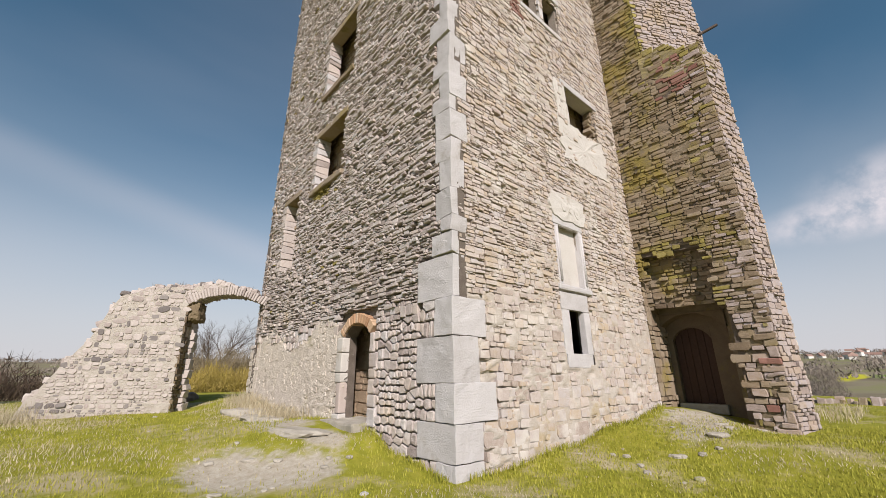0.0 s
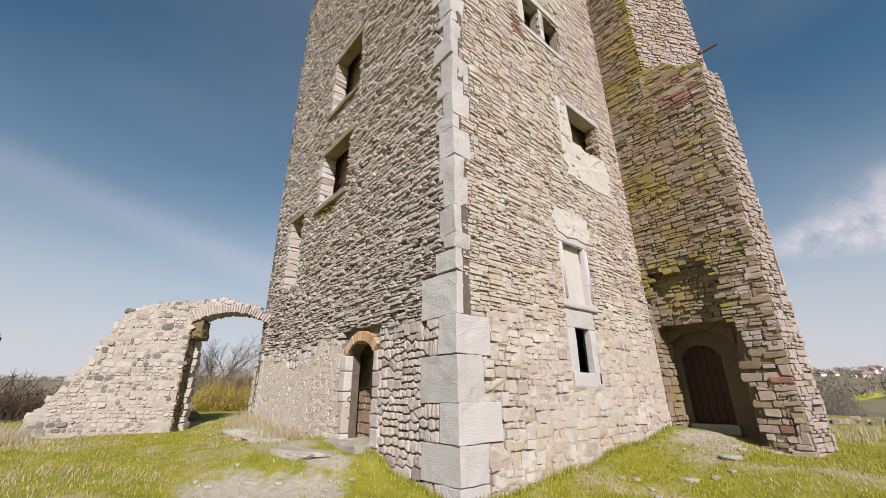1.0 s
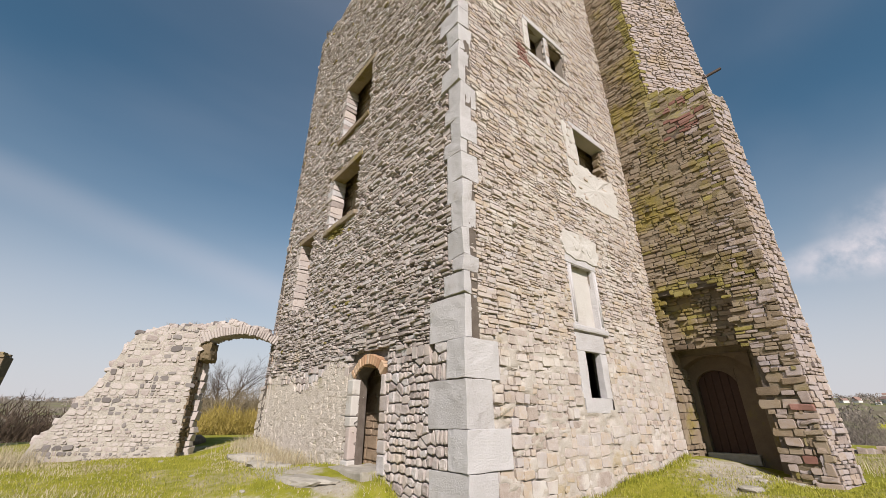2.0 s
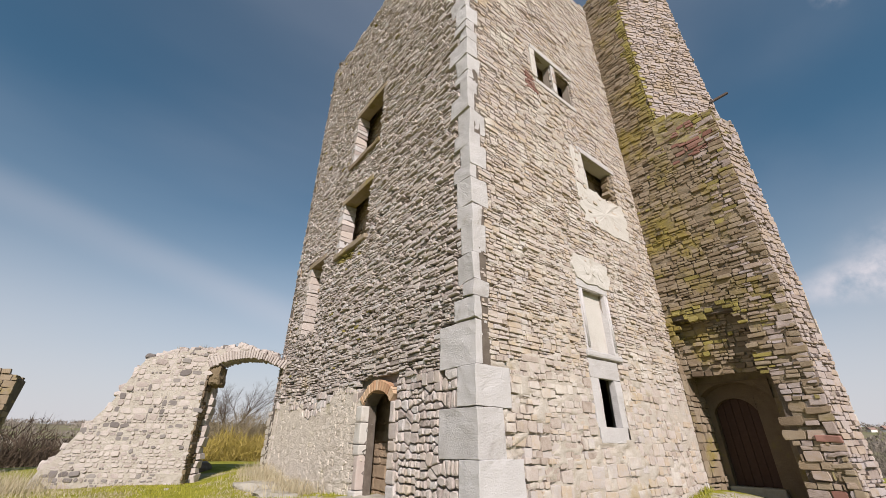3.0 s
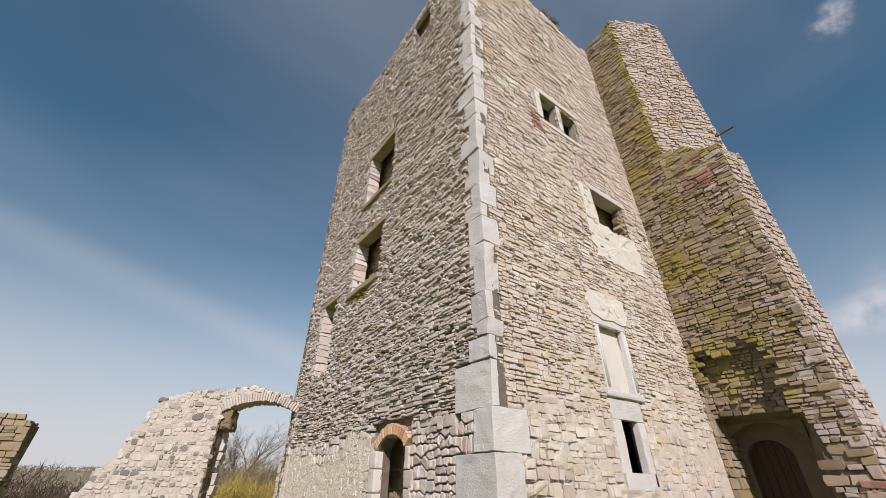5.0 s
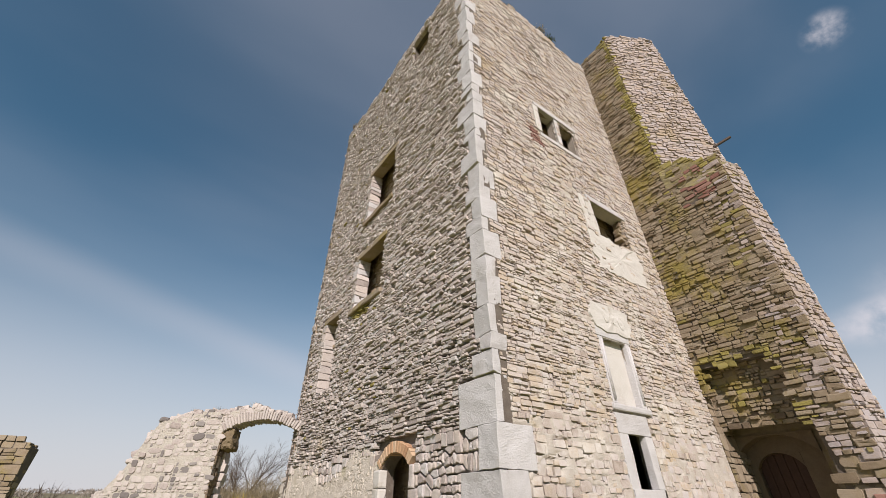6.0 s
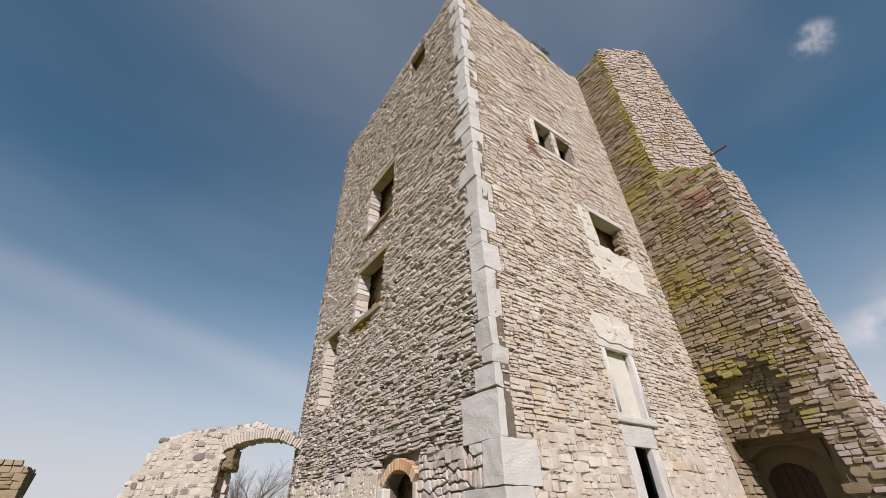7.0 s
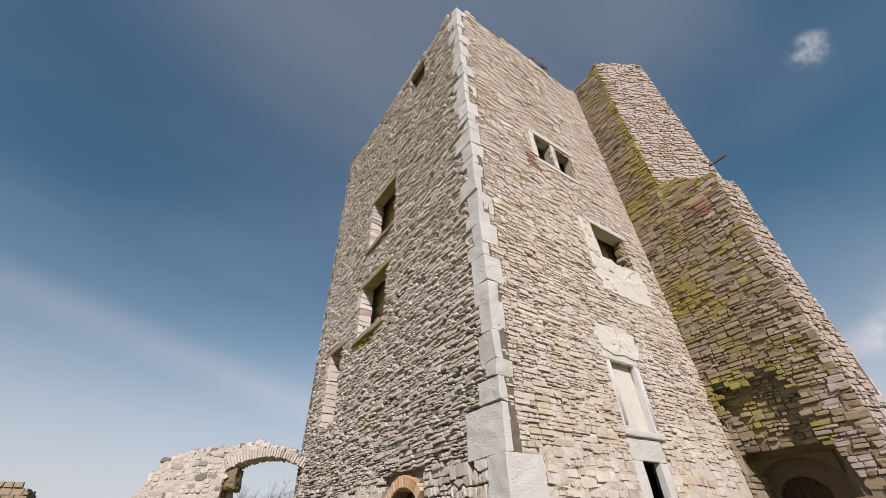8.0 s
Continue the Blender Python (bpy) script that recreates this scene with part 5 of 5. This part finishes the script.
# plinth stone at the jamb's foot
worn_block("jamb_foot", GATE, 2.36, 3.1, -0.1, 0.75, -0.3, 0.03, GATE_MORTAR, gate, "pale rendered jamb foot", bevel=0.04, rough=0.035, jitter=0.04, lean_it=False)
nb = 30
for k in range(nb):
    u0, u1 = 0.02 + 2.34 * k / nb, 0.02 + 2.34 * (k + 1) / nb - 0.015
    half, rise, spring = 1.22, 0.40, 3.66
    r = (half * half + rise * rise) / (2 * rise)
    cz = spring - (r - rise)
    bm = bmesh.new()
    ro = r + rng.uniform(0.18, 0.30)
    vs = []
    for w in (-GT - 0.02, rng.uniform(0.015, 0.05)):
        row = []
        drop = rng.uniform(0.0, 0.05)
        for q, u in ((r - drop, u0), (ro, u0), (ro + rng.uniform(-0.03, 0.03), u1), (r - drop, u1)):
            a = math.asin((u - 1.19) / (r + 0.02))
            row.append(bm.verts.new(GATE.at(1.19 + q * math.sin(a), cz + q * math.cos(a), w)))
        vs.append(row)
    bm.faces.new(vs[0]); bm.faces.new(vs[1][::-1])
    for i in range(4):
        bm.faces.new((vs[0][i], vs[0][(i + 1) % 4], vs[1][(i + 1) % 4], vs[1][i]))
    bmesh.ops.recalc_face_normals(bm, faces=bm.faces[:])
    bmesh.ops.bevel(bm, geom=bm.edges[:], offset=0.015, segments=1, affect="EDGES")
    part("voussoir", bm, STONE_GATE, gate)
# broken stones on the wall head
for k in range(70):
    u = rng.uniform(0.2, 4.1) if k < 48 else rng.uniform(4.1, 6.0)
    z = gate_top(u + 0.1) - (0.12 if u > 4.1 else 0)
    s = rng.uniform(0.08, 0.2)
    worn_block("cap_stone", GATE, u, u + s * 1.5, z - 0.12, z + s * 0.35, -rng.uniform(0.25, 0.6), rng.uniform(-0.12, 0.02), STONE_DARK if rng.random() < 0.15 else STONE_GATE, gate, bevel=0.035, rough=0.035, lean_it=False, jitter=0.045, fine=0.08)

# ---------------- a second ruin beyond the gate wall
ruin = thing("ruin_stub", "leaning stub of a ruined rubble wall behind the gate wall", "ruined wall")
ra = radians(170)
RUIN = Face((-7.15, 17.2, 0), (math.cos(ra), math.sin(ra), 0), (math.sin(ra) * -1, -0.985, 0))
bm = bmesh.new()
vs = [bm.verts.new(RUIN.at(u, v, w)) for w in (0, -0.9) for u, v in ((0.35, -0.8), (4.5, -0.8), (4.2, 2.6), (3.0, 3.7), (0.7, 3.95), (0.02, 3.6), (0.12, 2.2))]
bm.faces.new(vs[:7]); bm.faces.new(vs[7:][::-1])
for i in range(7):
    j = (i + 1) % 7
    bm.faces.new((vs[i], vs[j], vs[7 + j], vs[7 + i]))
bmesh.ops.recalc_face_normals(bm, faces=bm.faces[:])
ruin_core = part("wall", bm, MORTAR, ruin, "weathered core")
lay(RUIN, courses(0.0, 4.3, -0.3, 4.1, lambda u, v: (0.13, 0.25), lambda u, v: (1.0, 2.4), limit=lambda u, v: u > 0.3 - 0.07 * v and v < 4.0 - 0.25 * max(0, u - 0.7) - 0.4 * (u < 0.3)), STONE_TURRET, ruin_core, (0.0, 0.08), 0.06, 0.02, lean_it=False, tilt=0.08)
RUIN2 = Face(RUIN.at(0.15, 0, 0), (0.17, 0.98, 0), (0.98, -0.17, 0))
lay(RUIN2, courses(0.0, 0.9, -0.3, 3.7, lambda u, v: (0.15, 0.28), lambda u, v: (1.0, 2.0)), STONE_TURRET, ruin_core, (0.0, 0.08), 0.1, 0.02, lean_it=False, tilt=0.1)


# ---------------- stones lying about
def rock(name, x, y, sx, sy, sz, mat, label, category="stone", turn=0.0, sink=0.35, group=""):
    bm = bmesh.new()
    bmesh.ops.create_icosphere(bm, subdivisions=3, radius=1)
    seed = Vector((x * 3.1, y * 2.7, 1))
    for v in bm.verts:
        p = v.co.copy()
        v.co *= 1 + 0.3 * noise.noise(p * 1.3 + seed) + 0.14 * noise.noise(p * 3.4 + seed)
        v.co.z = max(min(v.co.z, 0.6 + 0.1 * noise.noise(p * 2 + seed)), -0.7)
        v.co = Vector((v.co.x * sx, v.co.y * sy, v.co.z * sz))
    bm.transform(Matrix.Rotation(turn, 4, "Z"))
    ob = part(name, bm, mat)
    ob.location = (x, y, ground_z(x, y) + sz * (0.6 - sink))
    return tagged(ob, label, category, group)


rock("rock_slab", -0.75, 7.1, 0.55, 0.75, 0.2, ROCK, "flat pale rock slab half sunk in the grass", turn=0.4, sink=0.55)
rock("rock_slab", -0.85, 5.7, 0.3, 1.0, 0.14, ROCK, "long flat rock in dry grass", turn=0.15, sink=0.5)
rock("rock_slab", -1.0, 3.3, 0.3, 0.75, 0.12, ROCK, "worn slab beside the doorstep", turn=0.35, sink=0.72)
rock("rock_slab", 4.9, -1.9, 0.22, 0.16, 0.07, ROCK, "small flat stone in the grass")
rock("dark_log", -1.1, 13.6, 0.32, 0.75, 0.3, BARK, "dark old log lying in the gateway", "log", turn=-0.5)
rock("white_stone", -1.35, 0.2, 0.055, 0.04, 0.035, QUOIN, "small white stone lying in the grass")
for k in range(60):
    t = rng.random()
    if t < 0.5:
        x, y = rng.uniform(2.2, 7.6), rng.uniform(-2.4, -0.3)
    elif t < 0.8:
        x, y = rng.uniform(-2.9, -0.7), rng.uniform(1.2, 3.6)
    else:
        x, y = rng.uniform(-3, 0), rng.uniform(3, 9)
    s = rng.uniform(0.025, 0.075)
    rock("loose_stone", x, y, s * rng.uniform(0.8, 1.7), s, s * 0.7, ROCK, "small loose stone in the grass", group="loose stones", turn=rng.uniform(0, 3))

# low tumbled wall on the slope edge
low = thing("low_wall", "low tumbled drystone wall at the edge of the hilltop", "stone wall")
for k in range(90):
    y = 3.5 - k * 0.16
    x = 17.5 + 0.09 * (k - 30) * 0.4 + rng.uniform(-0.3, 0.3)
    s = rng.uniform(0.08, 0.18)
    f = Face((x, y, ground_z(x, y)), (0, -1, 0), (-1, 0, 0))
    worn_block("wall_stone", f, 0, s * 1.6, -0.2, s * rng.uniform(0.9, 1.7), -s * 1.6, 0, STONE_WARM if rng.random() < 0.6 else STONE_TURRET, low, bevel=0.05, rough=0.04, lean_it=False, fine=0.4)


# ---------------- grass
def blades(name, spots, mat, label, high, wide, lean_by=0.5, category="grass"):
    """Blades as bent triangles. spots: (x, y, height factor)."""
    V, F = [], []
    for x, y, k in spots:
        z = ground_z(x, y) - 0.01
        h = rng.uniform(*high) * k
        a, b = rng.uniform(0, 6.283), rng.uniform(0, 6.283)
        w = rng.uniform(*wide)
        dx, dy = math.cos(a) * w, math.sin(a) * w
        lx, ly = math.cos(b) * h * lean_by * rng.random(), math.sin(b) * h * lean_by * rng.random()
        n = len(V)
        V += [(x - dx, y - dy, z), (x + dx, y + dy, z), (x + lx * .35 + dx * .7, y + ly * .35 + dy * .7, z + h * .6), (x + lx * .35 - dx * .7, y + ly * .35 - dy * .7, z + h * .6), (x + lx, y + ly, z + h * rng.uniform(.8, 1))]
        F += [(n, n + 1, n + 2, n + 3), (n + 3, n + 2, n + 4)]
    me = bpy.data.meshes.new(name)
    me.from_pydata(V, [], F)
    return tagged(mesh_part(name, me, mat), label, category, kind="stuff")


def free_ground(x, y):
    if x > -0.03 and y > -0.03 and x < 10 and y < 10:
        return False
    if 7.3 < x < 10.5 and -2.9 < y < 0:
        return False
    for cx, cy, rx, ry in ((-2.1, 2.3, 0.8, 1.1), (-1.2, 1.6, 0.6, 0.7), (7.0, -0.9, 0.9, 0.7)):
        q = ((x - cx) / rx) ** 2 + ((y - cy) / ry) ** 2
        if q < 1 + 0.8 * noise.noise(Vector((x * 2, y * 2, 8))):
            return rng.random() < 0.22
    if abs(x + 0.9) < 0.75 and 2.4 < y < 4.1 and x > -1.1:
        return False
    return True


def scatter(n, x0, x1, y0, y1, test=lambda x, y: 1.0):
    out = []
    while len(out) < n:
        x, y = rng.uniform(x0, x1), rng.uniform(y0, y1)
        k = test(x, y)
        if free_ground(x, y) and rng.random() < k:
            out.append((x, y, 0.6 + 0.7 * k))
    return out


dry = lambda x, y: smooth01(-0.05, 0.25, noise.noise(Vector((x * 0.55, y * 0.55, 2)))) * 0.9 + 0.1 + (0.5 if y > 3 and x < -3 else 0)
lush = lambda x, y: 1.05 - 0.75 * smooth01(0.0, 0.3, noise.noise(Vector((x * 0.55, y * 0.55, 2))))
blades("grass", scatter(26000, -3.6, 8.5, -4.2, 0.4, lush) + scatter(26000, -7.5, 0.1, -1.0, 10.5, lush) + scatter(6000, 8, 17, -9, 0, lush), GRASS, "short bright yellow-green spring grass", (0.02, 0.062), (0.0035, 0.008))
blades("dry_grass", scatter(14000, -8.0, 0.1, 0.5, 12, dry) + scatter(4000, -3, 8.5, -4.2, 0.2, dry) + scatter(2500, -11, -5.2, 8, 14), DRY_GRASS, "matted dry straw-coloured grass", (0.02, 0.07), (0.003, 0.007), 1.2)
near_wall = [(rng.gauss(-0.45, 0.28), rng.uniform(5.0, 9.2), 1) for _ in range(2600)]
blades("tall_dry_grass", [p for p in near_wall if p[0] < -0.02] + [(rng.gauss(-5.9, 0.6), rng.gauss(11.5, 0.9), 1.6) for _ in range(1200)] + [(rng.uniform(9.4, 14), rng.uniform(-3.4, -2.2), 1) for _ in range(500)], DRY_GRASS, "tall dead grass at the foot of the wall", (0.14, 0.42), (0.003, 0.006), 0.8)
foot = [(x, -abs(rng.gauss(0, 0.06)) - 0.03, 1) for x in [rng.uniform(0.2, 7.3) for _ in range(1500)]] + [(-abs(rng.gauss(0, 0.06)) - 0.03, y, 1) for y in [rng.uniform(0.1, 2.4) for _ in range(700)]]
blades("foot_grass", foot, GRASS, "longer green grass along the wall foot", (0.06, 0.17), (0.003, 0.007))


# ---------------- bare trees, shrubs and woods
def bare_tree(name, x, y, height, seed, label, spread=0.55, mat=BARK, depth=6):
    r = random.Random(seed)
    base = Vector((x, y, ground_z(x, y) - 0.2))
    tree = thing(name, label, "tree", at=base)
    V, F = {"trunk": [], "crown": []}, {"trunk": [], "crown": []}

    def limb(p, d, length, rad, level):
        key = "trunk" if level < 2 else "crown"
        steps = 3
        prev = None
        sides = 6 if level < 2 else 3
        for s in range(steps + 1):
            a = d.orthogonal().normalized(); b = d.cross(a).normalized()
            q = rad * (1 - 0.45 * s / steps)
            n = len(V[key])
            V[key] += [tuple(p + (a * math.cos(6.283 * i / sides) + b * math.sin(6.283 * i / sides)) * q) for i in range(sides)]
            if prev is not None:
                for i in range(sides):
                    j = (i + 1) % sides
                    F[key].append((prev + i, prev + j, n + j, n + i))
            prev = n
            if level > 0 and level < depth and s in (1, 2, 3) and r.random() < (0.8 if s < 3 else 1):
                for _ in range(1 if s < 3 else 2):
                    nd = (d + Vector((r.gauss(0, spread), r.gauss(0, spread), r.gauss(0.1, spread * 0.6)))).normalized()
                    limb(p.copy(), nd, length * r.uniform(.55, .8), rad * 0.55, level + 1)
            if s < steps:
                p = p + d * length / steps
                d = (d + Vector((r.gauss(0, .13), r.gauss(0, .13), r.gauss(0.03, .08)))).normalized()
        if level == 0:
            for _ in range(5):
                nd = (Vector((r.gauss(0, spread), r.gauss(0, spread), 1.0))).normalized()
                limb(p.copy(), nd, height * r.uniform(.24, .34), rad * 0.5, 1)

    limb(Vector((0, 0, 0)), Vector((0, 0, 1)), height * 0.32, height * 0.022, 0)
    for key in ("trunk", "crown"):
        me = bpy.data.meshes.new(key)
        me.from_pydata(V[key], [], F[key])
        mesh_part(key, me, mat, tree)
    return tree


def at_bearing(az, dist):
    a = radians(az)
    return -4.3 + dist * math.sin(a), -4.6 + dist * math.cos(a)


bare_tree("bare_tree", *at_bearing(12.2, 58), 11.0, 3, "bare grey tree standing beyond the gateway", depth=6, spread=0.42, mat=TWIGS)
bare_tree("bare_tree", *at_bearing(9.6, 62), 9.4, 11, "slender bare tree beyond the gateway", depth=5, spread=0.4, mat=TWIGS)
bare_tree("bare_tree", *at_bearing(-5.6, 75), 6.0, 5, "bare tree above the scrub", depth=5)


def twig_mass(name, clumps, mat, label, category, n=60, size=0.5, thin=0.03):
    """Clumps of crossing twigs. clumps: (x, y, radius, height, raise)."""
    V, F = [], []
    for x, y, rad, h, up in clumps:
        z = ground_z(x, y) + up
        for _ in range(n):
            a, q = rng.uniform(0, 6.283), rad * math.sqrt(rng.random())
            t = rng.random()
            top = math.sqrt(max(0.05, 1 - (q / rad) ** 2 * 0.8))
            c = Vector((x + math.cos(a) * q, y + math.sin(a) * q, z + h * t * top))
            d = Vector((rng.gauss(0, .45), rng.gauss(0, .45), rng.uniform(.3, 1))).normalized() * size * rng.uniform(.5, 1.3)
            s = d.orthogonal().normalized() * thin * rng.uniform(.5, 1.5)
            s.rotate(Euler((0, 0, rng.uniform(0, 6.28))))
            k = len(V)
            V += [tuple(c - s), tuple(c + s), tuple(c + d)]
            F.append((k, k + 1, k + 2))
    me = bpy.data.meshes.new(name)
    me.from_pydata(V, [], F)
    return tagged(mesh_part(name, me, mat), label, category, kind="stuff")


shrubs = [(*at_bearing(rng.uniform(6.5, 18), rng.uniform(34, 44)), rng.uniform(1.0, 1.8), rng.uniform(2.4, 3.9), 0) for _ in range(34)]
twig_mass("shrub_twigs", shrubs, THICKET, "tangle of bare straw-brown shrubs beyond the gateway", "shrubs", n=700, size=0.9, thin=0.014)
twig_mass("yellow_shrubs", [(*at_bearing(rng.uniform(6.5, 18), rng.uniform(27, 34)), rng.uniform(0.8, 1.5), rng.uniform(0.6, 1.7), 0) for _ in range(30)], YELLOW_BUSH, "yellow-green budding shrubs beyond the gateway", "shrubs", n=800, size=0.5, thin=0.014)
twig_mass("scrub", [(*at_bearing(rng.uniform(-22, 2), rng.uniform(42, 85)), rng.uniform(1.6, 3.2), 1.0 + 3.4 * rng.random() ** 1.5, 0) for _ in range(240)], TWIGS, "dark brown leafless scrub on the slope", "shrubs", n=480, size=0.9, thin=0.035)
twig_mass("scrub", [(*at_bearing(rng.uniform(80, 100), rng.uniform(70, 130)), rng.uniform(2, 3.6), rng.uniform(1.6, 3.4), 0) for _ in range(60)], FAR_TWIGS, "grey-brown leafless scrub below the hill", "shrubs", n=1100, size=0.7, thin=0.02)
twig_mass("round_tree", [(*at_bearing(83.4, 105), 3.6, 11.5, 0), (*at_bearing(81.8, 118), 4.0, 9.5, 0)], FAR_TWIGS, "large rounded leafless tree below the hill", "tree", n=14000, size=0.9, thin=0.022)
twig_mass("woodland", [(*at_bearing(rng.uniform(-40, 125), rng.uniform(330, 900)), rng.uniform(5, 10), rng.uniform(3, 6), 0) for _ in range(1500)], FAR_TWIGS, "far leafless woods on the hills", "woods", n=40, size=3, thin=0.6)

# sprays of plants on the wall heads
for x, y, z, s in ((4.55, 0.02, TOP + 0.36, 0.2), (5.15, 0.0, TOP + 0.25, 0.21), (0.05, 9.3, TOP + 0.3, 0.14)):
    bm = bmesh.new()
    for _ in range(150):
        c = Vector((rng.gauss(0, s * .5), rng.gauss(0, s * .4), abs(rng.gauss(s * .7, s * .4))))
        d = Vector((rng.gauss(0, 1), rng.gauss(0, 1), rng.gauss(0.6, 1))).normalized() * 0.09
        p = d.orthogonal().normalized() * 0.03
        bm.faces.new([bm.verts.new(q) for q in (c, c + d * .5 + p, c + d, c + d * .5 - p)])
    for _ in range(14):
        d = Vector((rng.gauss(0, .3), rng.gauss(0, .3), 1)).normalized() * s * 1.5
        p = d.orthogonal().normalized() * 0.006
        bm.faces.new([bm.verts.new(q) for q in (p, -p, d)])
    ob = part("wall_plant", bm, LEAF if s > 0.205 else DRY_GRASS)
    lx, ly = lean(x, y, z)
    ob.location = (lx, ly, z - 0.05)
    tagged(ob, "small green bush growing on the ruined wall head" if s > 0.205 else "small dry tuft growing on the ruined wall head", "plant", kind="stuff")

for k in range(7):
    u = rng.uniform(0.4, 4.2)
    p = GATE.at(u, gate_top(u) + 0.02, -rng.uniform(0.1, 0.5))
    bm = bmesh.new()
    for _ in range(40):
        d = Vector((rng.gauss(0, .5), rng.gauss(0, .5), 1)).normalized() * rng.uniform(0.06, 0.2)
        c = Vector((rng.gauss(0, .06), rng.gauss(0, .06), 0))
        q = d.orthogonal().normalized() * 0.006
        bm.faces.new([bm.verts.new(w) for w in (c + q, c - q, c + d)])
    ob = part("grass_tuft", bm, DRY_GRASS)
    ob.location = p
    tagged(ob, "tuft of dry grass on the gate wall's head", "grass", "tufts on the gate wall")

# ---------------- the far village and a track
def village_house(x, y, s, turn):
    house = thing("house", "small far white house with a red tiled roof", "house", "houses of the far village", at=(x, y, ground_z(x, y) - 0.5))
    house.rotation_euler = (0, 0, turn)
    box = Face((0, 0, 0), (1, 0, 0), (0, -1, 0))
    bm = bmesh.new()
    solid(bm, box, -6 * s, 6 * s, 0, 6 * s, -4 * s, 4 * s)
    bmesh.ops.recalc_face_normals(bm, faces=bm.faces[:])
    part("wall", bm, HOUSE_WALL, house)
    bm = bmesh.new()
    v = [bm.verts.new((x * s, y * s, z * s)) for x, y, z in ((-6.5, -4.6, 5.8), (6.5, -4.6, 5.8), (6.5, 4.6, 5.8), (-6.5, 4.6, 5.8), (-6.5, 0, 9.6), (6.5, 0, 9.6))]
    for q in ((0, 1, 5, 4), (2, 3, 4, 5), (0, 4, 3), (1, 2, 5), (0, 3, 2, 1)):
        bm.faces.new([v[i] for i in q])
    part("roof", bm, ROOF_TILE, house)
    for wx in (-3.6, 0, 3.6):
        bm = bmesh.new()
        solid(bm, box, (wx - 0.8) * s, (wx + 0.8) * s, 2 * s, 4 * s, 3.9 * s, 4.05 * s)
        bmesh.ops.recalc_face_normals(bm, faces=bm.faces[:])
        part("window", bm, IRON, house)


for k in range(34):
    az, dist = rng.uniform(82.5, 95), rng.uniform(620, 860)
    village_house(*at_bearing(az, dist), rng.uniform(0.5, 0.85), rng.uniform(0, 3.1))

bm = bmesh.new()
prev = None
for k in range(50):
    x, y = 62 + 0.25 * k, 30 - 2.0 * k
    row = [bm.verts.new((x + o, y, ground_z(x + o, y) + 0.12)) for o in (-1.0, 1.0)]
    if prev:
        bm.faces.new((prev[0], prev[1], row[1], row[0]))
    prev = row
bmesh.ops.recalc_face_normals(bm, faces=bm.faces[:])
tagged(part("track", bm, TRACK), "pale gravel track below the hill", "track", kind="structure")
